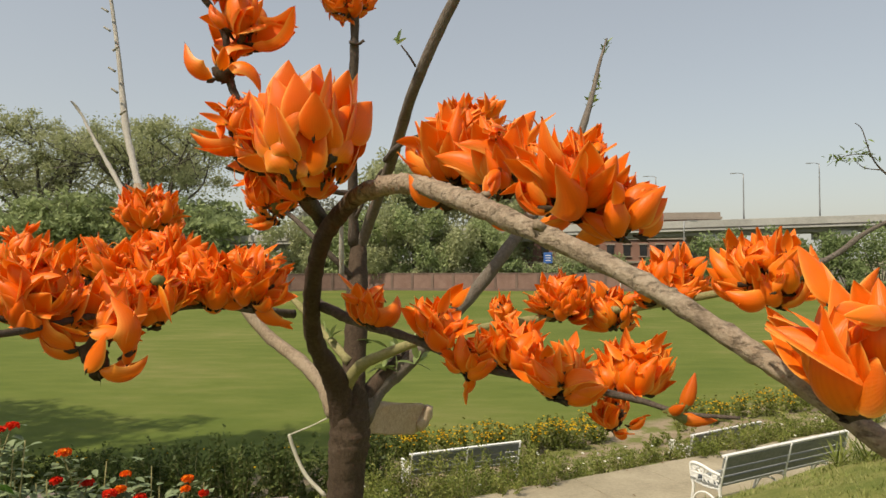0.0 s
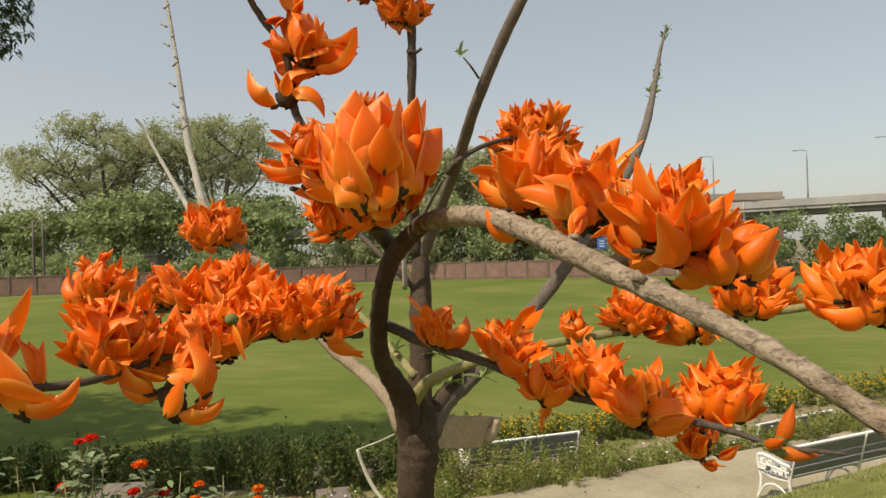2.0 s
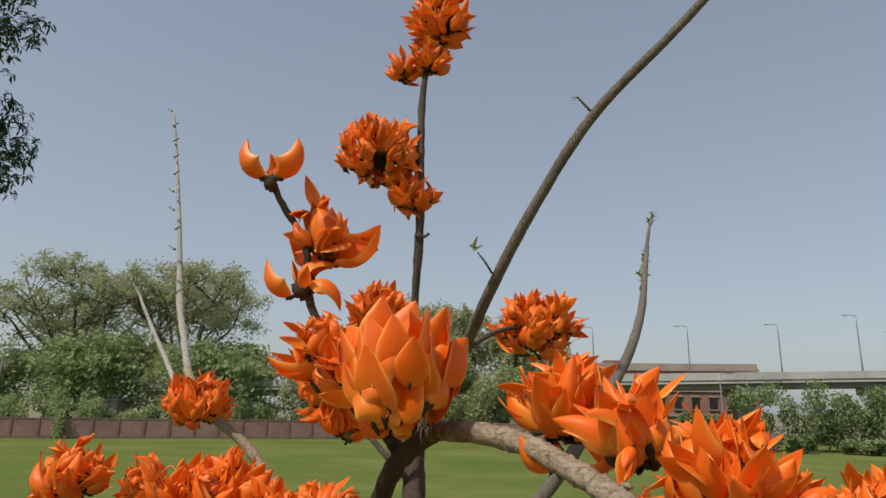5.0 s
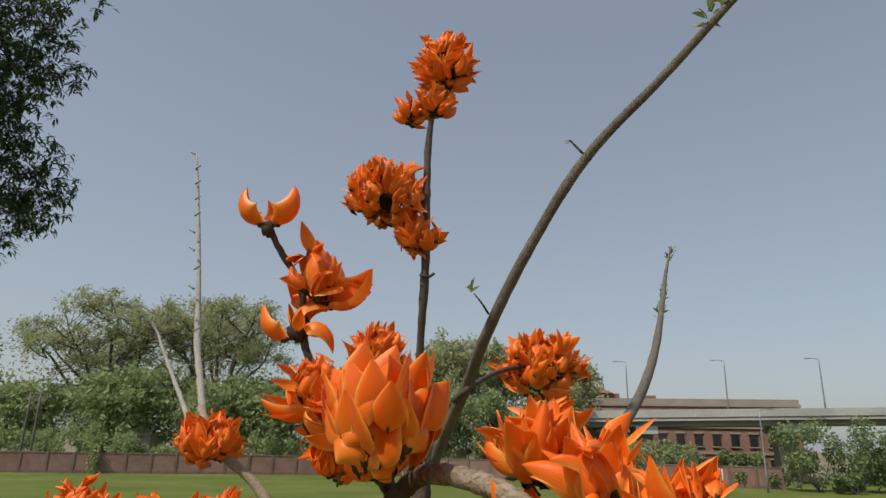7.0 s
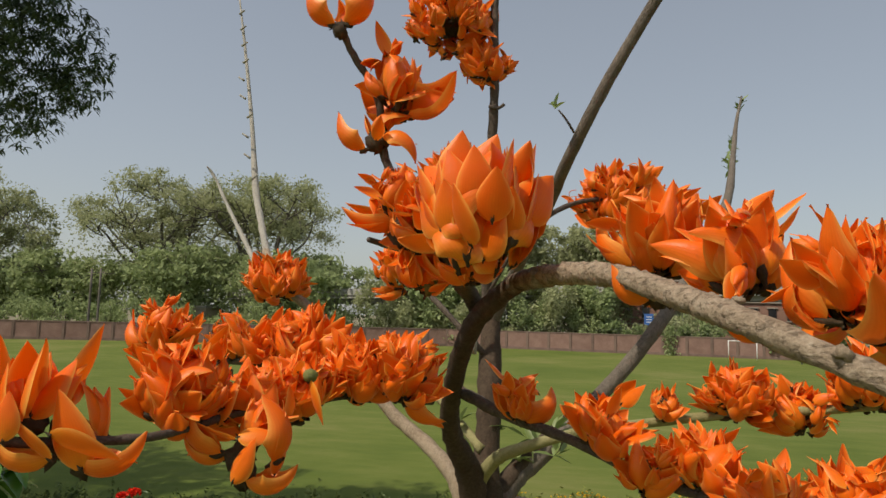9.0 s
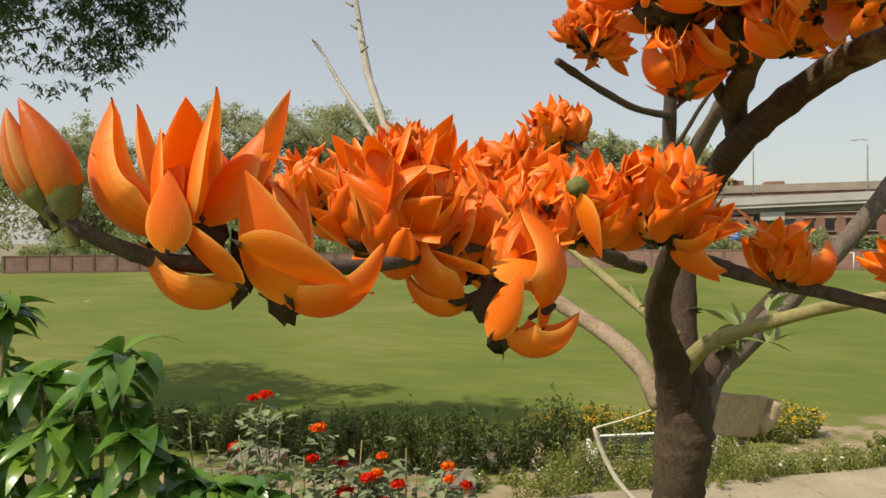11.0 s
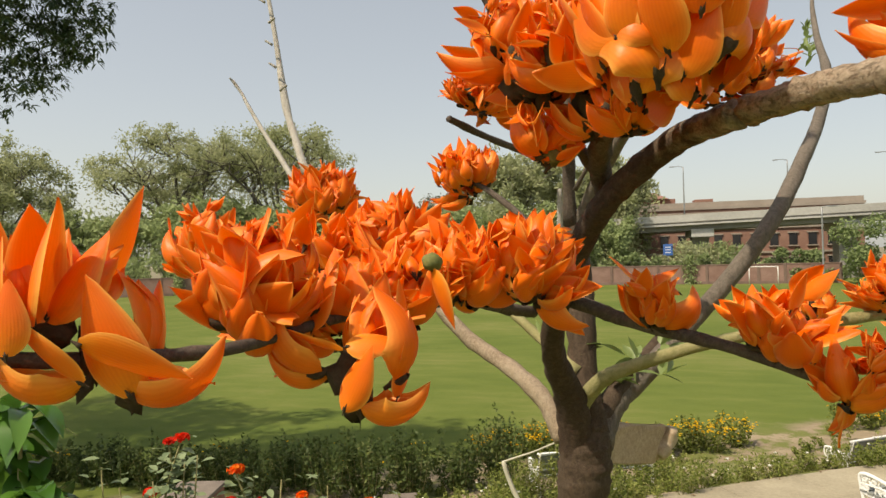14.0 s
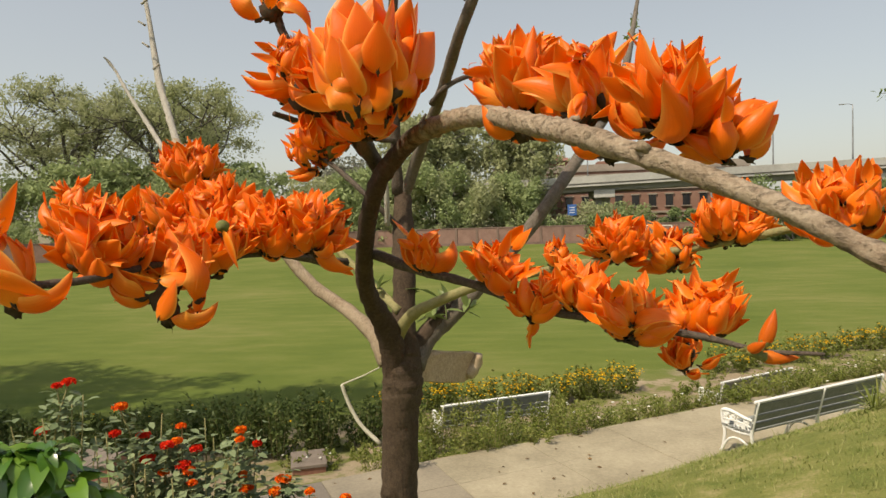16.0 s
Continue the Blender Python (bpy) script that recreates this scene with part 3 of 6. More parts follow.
def bud_mesh(seed, green=True):
    """A plump closed bud with a lengthwise seam, bent to a point, in a green cup."""
    prof = ((0.0, 0.005), (0.005, 0.0085), (0.013, 0.0112), (0.023, 0.0118), (0.033, 0.0104), (0.043, 0.0076), (0.051, 0.0045), (0.057, 0.0018), (0.0595, 0.0002))
    n, verts, faces, uvs = 20, [], [], []
    for z, r in prof:
        u = z / 0.0595
        for k in range(n):
            a = 2 * math.pi * k / n
            q = r * (1 - 0.16 * math.exp(-(((a - 2.2 + 0.5 * u) / 0.22) ** 2)) - 0.10 * math.exp(-(((a - 4.6) / 0.22) ** 2)))
            verts.append((0.82 * q * math.cos(a), q * math.sin(a) + 0.012 * u * u, z))
            uvs.append((k / n, u))
    for i in range(len(prof) - 1):
        for k in range(n):
            a, b = i * n + k, i * n + (k + 1) % n
            faces.append((a, b, b + n, a + n))
    k = len(faces)
    cv, cf = calyx_cup(seed, 1.25)
    o = len(verts)
    verts += list(cv)
    faces += [tuple(i + o for i in f) for f in cf]
    me = mesh_of("bud", verts, faces, True, uvs + [(0.5, 0)] * len(cv))
    me.materials.append(PETAL_BUD)
    me.materials.append(CALYX_GREEN if green else CALYX)
    me.polygons.foreach_set("material_index", [0] * k + [1] * (len(faces) - k))
    return me


FLOWERS = [flower_mesh(100 + 7 * i) for i in range(14)]
CLAWS = [flower_mesh(300 + 7 * i, "claw") for i in range(4)]
OLD = [flower_mesh(500 + 7 * i, "old", PETAL_OLD if i % 2 else PETAL) for i in range(6)]
PETALS = [flower_mesh(1100 + 7 * i, "petal") for i in range(6)]
INNER = [flower_mesh(900 + 7 * i, "inner") for i in range(6)]
BUDS = [bud_mesh(700 + i) for i in range(3)]

tree = thing("flame_tree", ground_at(0.25, 1.33), "bare-branched flame tree in dense orange claw-shaped blossom", "tree")
tree_at = Vector(tree.location)


def limb(name, rows, material, label="", sides=12, res=6, lumps=0.03, seed=0, knots=0.05):
    rows = [(x - tree_at.x, y - tree_at.y, z - tree_at.z, r) for x, y, z, r in rows]
    return part(name, tube(rows, sides, res, lumps, seed, knots), material, tree, label)


UP = Vector((0, 0, 1))


def flower_pose(at, out, curl, size):
    """A flower at a place, leaving along out and curling towards curl."""
    z = Vector(out).normalized()
    y = Vector(curl) - z * Vector(curl).dot(z)
    if y.length < 0.05:
        y = z.orthogonal()
    y.normalize()
    x = y.cross(z)
    m = Matrix((x, y, z)).transposed().to_4x4()
    return Matrix.Translation(at) @ m @ Matrix.Scale(size, 4)


def cluster(at, r, n, seed, low=-0.9, high=1.0, size=1.0, stretch=(1, 1, 1), old=0.1, claws=0.15, core=0.2, label="", hug=0.35):
    """A head of flowers on a knobby dark core; low and high bound the flowers' tilt."""
    rng = random.Random(seed)
    at = Vector(at)
    geos = [blob((0, 0, 0), [r * core * s for s in stretch], seed, 0.18, 7, 10)]
    for i in range(14):
        d = Vector((rng.gauss(0, 1), rng.gauss(0, 1), rng.gauss(0, 0.8))).normalized()
        geos.append(blob([d[j] * r * core * stretch[j] for j in range(3)], [0.0045, 0.0045, 0.0065], seed + i, 0.25, 4, 6))
    head = part("blossom_head", join(*geos), CALYX, tree, label)
    head.location = at - tree_at
    gold = math.pi * (3 - 5 ** 0.5)
    n = max(4, round(n * 1.12))
    size *= 1.02
    outer = max(3, round(n * 0.6))
    for i in range(n):
        inner = i >= outer
        f = (i + 0.5) / outer if not inner else (i - outer + 0.5) / max(1, n - outer)
        z = low + (high - low) * f if not inner else 0.1 + 0.85 * f
        z = max(-1, min(1, z + rng.uniform(-0.18, 0.18)))
        a = gold * i + seed + rng.uniform(-0.5, 0.5)
        h = math.sqrt(1 - z * z)
        d = Vector((h * math.cos(a), h * math.sin(a), z))
        flat = Vector((d.x, d.y, 0))
        k = size * (rng.uniform(0.82, 1.15) if rng.random() < 0.7 else rng.uniform(0.5, 0.8))
        root = max(r - 0.037 * k, 0.006) * rng.uniform(0.7, 1.12) * (0.8 if inner else 1.0 if z > -0.25 else 0.6) * (1 - 0.3 * hug)
        p = Vector([d[j] * root * stretch[j] for j in range(3)]) - UP * (0.022 + 0.010 * hug) * k
        wild = rng.gauss
        # from low ones that hug the head from below to upright ones at its top
        f = min(1.0, max(0.0, (z - 0.15) / 0.6))
        out = flat * (1.0 - 0.2 * hug - 0.15 * f) + UP * (0.42 * z - 0.05 * (1 - f) + 0.3 * f + 0.55 * hug) + Vector((wild(0, 0.42 - 0.18 * hug), wild(0, 0.42 - 0.18 * hug), wild(0, 0.34 - 0.12 * hug)))
        side = UP - flat * (0.2 + 0.6 * hug) + Vector((wild(0, 0.66 - 0.3 * hug), wild(0, 0.66 - 0.3 * hug), 0))
        top = Vector((-d.x, -d.y, 0.2)) * 1.3 + Vector((wild(0, 0.5 - 0.2 * hug), wild(0, 0.5 - 0.2 * hug), 0))
        curl = side * (1 - f) + top * f
        q = rng.random()
        me = rng.choice(INNER if q > old + 0.4 else PETALS) if inner and q > old else rng.choice(OLD) if q < old else rng.choice(CLAWS) if q < old + claws else rng.choice(FLOWERS)
        ob = part("flower", me, None, head)
        ob.matrix_basis = flower_pose(p, out, curl, k) @ Matrix.Diagonal((rng.uniform(0.82, 1.18), rng.uniform(0.9, 1.15), 1, 1))
    # crumpled small petals between the large ones
    for i in range(n // 3):
        z = rng.uniform(max(low, -0.3), 0.9)
        a = rng.uniform(0, 2 * math.pi)
        h = math.sqrt(1 - z * z)
        d = Vector((h * math.cos(a), h * math.sin(a), z))
        p = Vector([d[j] * r * 0.62 * stretch[j] for j in range(3)])
        out = d * 0.6 + Vector((rng.gauss(0, 0.6), rng.gauss(0, 0.6), 0.5 + rng.gauss(0, 0.4)))
        ob = part("petal", rng.choice(PETALS if rng.random() < 0.6 else INNER), None, head)
        ob.matrix_basis = flower_pose(p, out, Vector((rng.gauss(0, 1), rng.gauss(0, 1), rng.gauss(0, 1))), size * rng.uniform(0.42, 0.68))
    return head


def round_head(at, r, seed, label):
    """A dense round head: flowers in rings, each standing up along the round and closing inwards over the next."""
    rng = random.Random(seed)
    head = part("blossom_head", blob((0, 0, 0), (r * 0.36, r * 0.36, r * 0.4), seed, 0.15, 8, 12), CALYX, tree, label)
    head.location = Vector(at) - tree_at
    for z, n, reach, lean in ((-0.90, 11, 0.70, 0.70), (-0.68, 16, 0.66, 0.60), (-0.38, 18, 0.62, 0.48), (-0.05, 18, 0.56, 0.34), (0.25, 14, 0.50, 0.2), (0.48, 10, 0.46, 0.1)):
        for k in range(n):
            a = 2 * math.pi * (k + rng.uniform(-0.3, 0.3)) / n + z * 7
            w = z + rng.uniform(-0.13, 0.13)
            h = math.sqrt(max(0.05, 1 - w * w))
            flat = Vector((math.cos(a), math.sin(a), 0))
            d = flat * h + UP * w
            p = d * r * reach * rng.uniform(0.9, 1.1)
            out = UP + flat * (lean + rng.gauss(0, 0.16)) + Vector((-flat.y, flat.x, 0)) * rng.gauss(0, 0.46)
            curl = UP * 0.3 - flat + Vector((-flat.y, flat.x, 0)) * rng.gauss(0, 0.7)
            q = rng.random()
            ob = part("flower", rng.choice(CLAWS if q < 0.12 else PETALS if q < 0.85 else INNER), None, head)
            ob.matrix_basis = flower_pose(p, out, curl, rng.uniform(0.74, 1.1)) @ Matrix.Diagonal((rng.uniform(1.1, 1.5), rng.uniform(0.9, 1.15), 1, 1))
    return head


def place_flowers(head, rows, meshes, seed=0):
    """Single flowers set by hand: place, way out, curl, size."""
    rng = random.Random(seed)
    for p, out, curl, k in rows:
        ob = part("bud" if meshes is BUDS else "flower", rng.choice(meshes), None, head)
        ob.matrix_basis = flower_pose(Vector(p) - tree_at - head.location, out, curl, k)


# trunk and limbs
base_z = tree_at.z
limb("trunk", [(0.245, 1.34, base_z - 0.1, 0.060), (0.24, 1.335, base_z + 0.15, 0.043), (0.242, 1.33, 2.75, 0.040), (0.249, 1.33, 3.1, 0.038), (0.260, 1.33, 3.36, 0.037), (0.270, 1.325, 3.48, 0.041), (0.274, 1.33, 3.54, 0.034), (0.276, 1.335, 3.60, 0.020)], BARK_DARK, "dark brown bark", 22, 14, 0.04, 1, 0.03)
limb("arching_limb", [(0.260, 1.335, 3.368, 0.03), (0.261, 1.326, 3.486, 0.031), (0.252, 1.282, 3.591, 0.0245), (0.235, 1.195, 3.677, 0.0165), (0.258, 1.085, 3.767, 0.0145), (0.309, 0.961, 3.862, 0.0132), (0.375, 0.860, 3.913, 0.0122), (0.414, 0.778, 3.919, 0.0112)], BARK_ARCH, "smooth dark brown limb", 18, 10, 0.05, 2, 0.05)
limb("arching_branch", [(0.421, 0.769, 3.920, 0.0106), (0.459, 0.698, 3.918, 0.0104), (0.496, 0.647, 3.910, 0.0096), (0.537, 0.587, 3.891, 0.0095), (0.569, 0.526, 3.873, 0.0088), (0.659, 0.440, 3.824, 0.0067), (0.726, 0.378, 3.775, 0.0061), (0.771, 0.338, 3.737, 0.0057), (0.843, 0.276, 3.678, 0.0052)], BARK_ARCH, "pale grey-brown weathered branch with knots", 20, 14, 0.07, 3, 0.09)
for k, (x, y, z, r) in enumerate(((0.562, 0.547, 3.890, 0.006), (0.603, 0.482, 3.860, 0.007), (0.684, 0.418, 3.813, 0.0045), (0.70, 0.408, 3.793, 0.004), (0.50, 0.634, 3.911, 0.004))):
    part("knot", blob((x - tree_at.x, y - tree_at.y, z - tree_at.z), (r * 0.8, r * 0.8, r * 0.55), 40 + k, 0.3), BARK_PALE, tree)
limb("rear_stem", [(0.268, 1.345, 3.501, 0.03), (0.268, 1.378, 3.598, 0.025), (0.267, 1.406, 3.695, 0.024), (0.262, 1.445, 3.791, 0.023), (0.257, 1.483, 3.879, 0.018)], BARK_DARK, "", 14, 6, 0.03, 4, 0.05)
limb("long_upper_branch", [(0.258, 1.482, 3.856, 0.013), (0.290, 1.443, 3.921, 0.0122), (0.333, 1.362, 3.990, 0.0112), (0.378, 1.242, 4.043, 0.0104), (0.434, 1.104, 4.131, 0.0097), (0.504, 1.044, 4.251, 0.009), (0.603, 1.003, 4.397, 0.0083), (0.733, 0.971, 4.524, 0.0072), (0.854, 0.950, 4.651, 0.0065), (1.000, 0.930, 4.800, 0.0058)], BARK_MID, "long bare grey-brown branch", 12, 7, 0.03, 5, 0.06)
limb("flower_stem", [(0.249, 1.470, 3.870, 0.012), (0.252, 1.442, 4.000, 0.01), (0.261, 1.404, 4.185, 0.0085), (0.271, 1.383, 4.320, 0.0085), (0.267, 1.393, 4.500, 0.0085), (0.268, 1.402, 4.660, 0.007), (0.290, 1.401, 4.800, 0.005)], BARK_TWIG, "dark purple-brown stem", 10, 6, 0.05, 6, 0.12)
limb("right_rear_branch", [(0.290, 1.337, 3.508, 0.026), (0.315, 1.397, 3.557, 0.022), (0.367, 1.448, 3.597, 0.019), (0.450, 1.485, 3.682, 0.0165), (0.538, 1.518, 3.778, 0.0155), (0.613, 1.548, 3.876, 0.015), (0.696, 1.688, 3.988, 0.0145), (0.777, 1.850, 4.102, 0.013), (0.843, 2.010, 4.239, 0.011), (0.924, 2.355, 4.424, 0.009), (0.997, 2.651, 4.619, 0.007), (1.070, 2.898, 4.802, 0.004)], BARK_MID, "", 12, 6, 0.03, 7, 0.06)
limb("left_rear_branch", [(0.240, 1.326, 3.516, 0.0187), (0.206, 1.348, 3.573, 0.0153), (0.153, 1.377, 3.615, 0.014), (0.056, 1.430, 3.671, 0.0132), (-0.039, 1.456, 3.770, 0.0115), (-0.125, 1.484, 3.857, 0.0106), (-0.242, 1.499, 3.939, 0.0093), (-0.341, 1.596, 4.028, 0.0098)], BARK_PALE, "", 10, 6, 0.04, 8, 0.10)
limb("bare_shoot", [(-0.361, 1.645, 4.021, 0.0098), (-0.433, 1.729, 4.136, 0.0089), (-0.481, 1.782, 4.230, 0.0089), (-0.557, 1.873, 4.460, 0.0064), (-0.643, 1.961, 4.722, 0.0047), (-0.718, 2.030, 4.948, 0.0026)], BARK_GREY, "pale grey bare shoot", 10, 6, 0.04, 22, 0.10)
limb("side_shoot", [(-0.324, 1.542, 3.977, 0.0065), (-0.360, 1.570, 4.006, 0.0068), (-0.424, 1.617, 4.076, 0.0056), (-0.473, 1.652, 4.128, 0.005), (-0.531, 1.681, 4.205, 0.0042), (-0.546, 1.688, 4.229, 0.0035), (-0.568, 1.689, 4.260, 0.004), (-0.577, 1.680, 4.273, 0.0015)], BARK_GREY, "", 8, 6, 0.05, 9, 0.12)
limb("left_flowering_branch", [(0.218, 1.111, 3.741, 0.0079), (0.200, 1.062, 3.748, 0.0071), (0.188, 1.002, 3.757, 0.0067), (0.174, 0.904, 3.770, 0.0051), (0.158, 0.790, 3.775, 0.0038), (0.124, 0.681, 3.774, 0.0035), (0.102, 0.591, 3.766, 0.0036), (0.062, 0.545, 3.766, 0.004), (0.029, 0.509, 3.770, 0.0042), (0.018, 0.493, 3.775, 0.004), (0.008, 0.475, 3.785, 0.0034), (-0.002, 0.470, 3.793, 0.003)], BARK_TWIG, "", 10, 7, 0.06, 10, 0.12)
limb("rear_flowering_branch", [(0.20, 1.02, 3.752, 0.008), (0.15, 0.95, 3.785, 0.007), (0.09, 0.91, 3.805, 0.006), (-0.05, 0.955, 3.802, 0.005), (-0.18, 1.0, 3.80, 0.004)], BARK_TWIG, "", 8, 6, 0.06, 21, 0.1)
limb("right_flowering_branch", [(0.248, 1.128, 3.761, 0.01), (0.295, 1.087, 3.748, 0.009), (0.345, 1.057, 3.732, 0.008), (0.445, 1.004, 3.710, 0.0068), (0.543, 0.941, 3.680, 0.006), (0.651, 0.911, 3.664, 0.0055), (0.755, 0.875, 3.648, 0.0045), (0.805, 0.838, 3.639, 0.003), (0.863, 0.801, 3.642, 0.002)], BARK_TWIG, "", 10, 7, 0.05, 11, 0.1)
limb("green_branch", [(0.268, 1.325, 3.535, 0.013), (0.270, 1.300, 3.579, 0.013), (0.300, 1.276, 3.621, 0.012), (0.343, 1.255, 3.646, 0.0105), (0.439, 1.214, 3.685, 0.0085), (0.555, 1.222, 3.708, 0.008), (0.692, 1.241, 3.727, 0.0075), (0.838, 1.221, 3.746, 0.007), (0.952, 1.121, 3.777, 0.006), (1.020, 1.030, 3.803, 0.005)], BARK_GREEN, "smooth olive-green young branch", 10, 7, 0.03, 12, 0.06)
limb("outer_twig", [(0.995, 1.040, 3.800, 0.005), (1.051, 1.050, 3.816, 0.005), (1.127, 1.100, 3.841, 0.0045), (1.203, 1.150, 3.879, 0.004), (1.312, 1.200, 3.920, 0.003)], BARK_MID, "", 8, 6, 0.05, 25, 0.1)
limb("lower_rear_branch", [(0.285, 1.345, 3.53, 0.020), (0.330, 1.42, 3.585, 0.017), (0.40, 1.52, 3.645, 0.014), (0.46, 1.60, 3.70, 0.010)], BARK_DARK, "", 10, 6, 0.03, 13, 0.06)
limb("thin_left_branch", [(0.262, 1.36, 3.62, 0.010), (0.20, 1.43, 3.66, 0.009), (0.12, 1.5, 3.72, 0.008), (0.05, 1.56, 3.77, 0.006)], BARK_GREEN, "", 8, 6, 0.04, 14, 0.06)
limb("cluster_stalk", [(0.316, 0.97, 3.880, 0.012), (0.310, 0.93, 3.905, 0.0105), (0.316, 0.85, 3.925, 0.010), (0.34, 0.77, 3.955, 0.009)], BARK_TWIG, "", 10, 6, 0.05, 15, 0.1)
limb("cluster_stalk", [(0.312, 0.95, 3.895, 0.007), (0.290, 0.91, 3.925, 0.006), (0.25, 0.89, 4.00, 0.006), (0.205, 0.875, 4.075, 0.0055), (0.19, 0.88, 4.16, 0.005), (0.160, 0.86, 4.215, 0.0045), (0.149, 0.84, 4.245, 0.004)], BARK_TWIG, "", 8, 6, 0.06, 16, 0.1)
limb("cluster_stalk", [(0.36, 1.25, 4.03, 0.006), (0.394, 1.20, 4.05, 0.005), (0.44, 1.3, 4.09, 0.0045), (0.50, 1.37, 4.11, 0.004)], BARK_TWIG, "", 8, 5, 0.06, 17, 0.1)
limb("cluster_stalk", [(0.250, 1.43, 3.80, 0.0065), (0.201, 1.41, 3.855, 0.006), (0.114, 1.46, 3.93, 0.0055), (0.05, 1.50, 3.97, 0.005)], BARK_TWIG, "", 8, 5, 0.06, 18, 0.1)
limb("cluster_stalk", [(0.252, 1.442, 3.985, 0.006), (0.200, 1.350, 3.985, 0.0055), (0.155, 1.170, 3.986, 0.005), (0.125, 1.050, 3.992, 0.0045)], BARK_TWIG, "", 8, 5, 0.06, 23, 0.1)
limb("cluster_stalk", [(0.262, 1.430, 3.930, 0.004), (0.300, 1.400, 3.990, 0.0035), (0.330, 1.380, 4.030, 0.003)], BARK_TWIG, "", 8, 5, 0.06, 24, 0.12)
limb("upright_twig", [(0.232, 1.42, 3.80, 0.006), (0.236, 1.40, 3.86, 0.0055), (0.238, 1.39, 3.93, 0.004)], BARK_GREY, "", 8, 5, 0.06, 19, 0.1)
limb("spur", [(0.262, 1.37, 4.305, 0.004), (0.280, 1.37, 4.30, 0.0035), (0.294, 1.37, 4.308, 0.003)], BARK_TWIG, "", 6, 3)
# broad sawn slab of an old limb, and a snapped pale twig that hangs
bm = bmesh.new()
for v in (((0.285, 1.345, 3.47), 0), ((0.285, 1.345, 3.535), 0), ((0.400, 1.465, 3.512), 1), ((0.384, 1.465, 3.438), 1), ((0.285, 1.385, 3.47), 0), ((0.285, 1.385, 3.535), 0), ((0.418, 1.492, 3.500), 1), ((0.396, 1.492, 3.436), 1)):
    bm.verts.new(Vector(v[0]) - tree_at)
bm.verts.ensure_lookup_table()
for f in ((0, 1, 2, 3), (4, 7, 6, 5), (1, 5, 6, 2), (0, 3, 7, 4), (0, 4, 5, 1), (3, 2, 6, 7)):
    bm.faces.new([bm.verts[i] for i in f])
bmesh.ops.subdivide_edges(bm, edges=bm.edges[:], cuts=3, use_grid_fill=True)
for v in bm.verts:
    v.co += Vector((noise.noise(v.co * 40), noise.noise(v.co * 40 + Vector((9, 0, 0))), noise.noise(v.co * 40 + Vector((0, 9, 0))))) * 0.004
bmesh.ops.bevel(bm, geom=[e for e in bm.edges if e.calc_face_angle(0) > 0.9], offset=0.004, segments=1, affect="EDGES")
stub = part("sawn_stub", bm, STUB_BARK, tree, "broad stub of a sawn-off limb")
part("cut_face", tube([(0.393 - tree_at.x, 1.474 - tree_at.y, 3.452 - tree_at.z, 0.013), (0.408 - tree_at.x, 1.484 - tree_at.y, 3.470 - tree_at.z, 0.015), (0.419 - tree_at.x, 1.484 - tree_at.y, 3.500 - tree_at.z, 0.012)], 8, 4, 0.12, 3), CUT_WOOD, stub, "pale cut wood")
limb("hanging_twig", [(0.228, 1.33, 3.510, 0.0015), (0.185, 1.345, 3.487, 0.0015), (0.135, 1.36, 3.464, 0.002), (0.133, 1.36, 3.458, 0.004), (0.146, 1.36, 3.42, 0.0042), (0.172, 1.352, 3.378, 0.0042), (0.215, 1.34, 3.342, 0.005)], PALE_TWIG, "pale snapped hanging twig", 8, 5, 0.05, 20, 0.05)

# blossom
round_head((0.357, 0.725, 3.978), 0.086, 1, "large round head of overlapping orange flowers")
cluster((0.338, 0.790, 3.938), 0.042, 18, 48, low=-0.9, high=0.4, size=0.8, old=0.4, core=0.5)
cluster((0.288, 0.800, 3.985), 0.050, 26, 49, old=0.5, size=0.85, low=-0.9, core=0.4)
cluster((0.308, 0.845, 3.945), 0.040, 16, 50, old=0.6, size=0.75, low=-0.9, high=0.6, core=0.6)
cluster((0.255, 0.840, 3.980), 0.045, 20, 51, old=0.7, size=0.75, low=-0.9, high=0.7, core=0.6)
cluster((0.235, 0.855, 4.022), 0.06, 34, 2, old=0.4, size=0.88, hug=0.8)
cluster((0.258, 1.060, 4.090), 0.064, 40, 3, old=0.7, low=-0.4, size=0.8)
cluster((0.526, 0.690, 3.946), 0.060, 26, 4, low=-0.35, old=0.03, size=0.98, hug=0.6)
cluster((0.582, 0.618, 3.925), 0.056, 24, 5, low=-0.35, old=0.03, size=0.95, hug=0.5)
cluster((0.632, 0.540, 3.898), 0.056, 26, 6, low=-0.35, old=0.03, size=0.88, hug=0.45)
cluster((0.676, 0.530, 3.872), 0.040, 12, 52, low=-0.4, old=0.0, claws=0.5, size=0.8, hug=0.4)
under = part("blossom_head", blob((0, 0, 0), (0.010, 0.009, 0.008), 31, 0.25), CALYX, tree)
under.location = Vector((0.520, 0.655, 3.893)) - tree_at
place_flowers(under, [((0.514, 0.655, 3.892), (-0.75, -0.3, -0.6), (-0.2, 0, 1), 0.72), ((0.528, 0.640, 3.890), (0.6, -0.3, -0.7), (0.3, 0, 1), 0.7), ((0.520, 0.668, 3.892), (-0.1, 0.7, -0.6), (0, 0.1, 1), 0.7)], CLAWS, 8)
cluster((0.220, 0.880, 4.175), 0.066, 14, 8, low=-0.5, claws=0.5, size=1.25)
pair = part("blossom_head", join(blob((0, 0, 0), (0.012, 0.011, 0.013), 33, 0.25), blob((0.012, 0.004, 0.004), (0.010, 0.010, 0.012), 34, 0.25)), CALYX, tree, "hooked orange flowers round a dark cup")
pair.location = Vector((0.192, 0.866, 4.098)) - tree_at
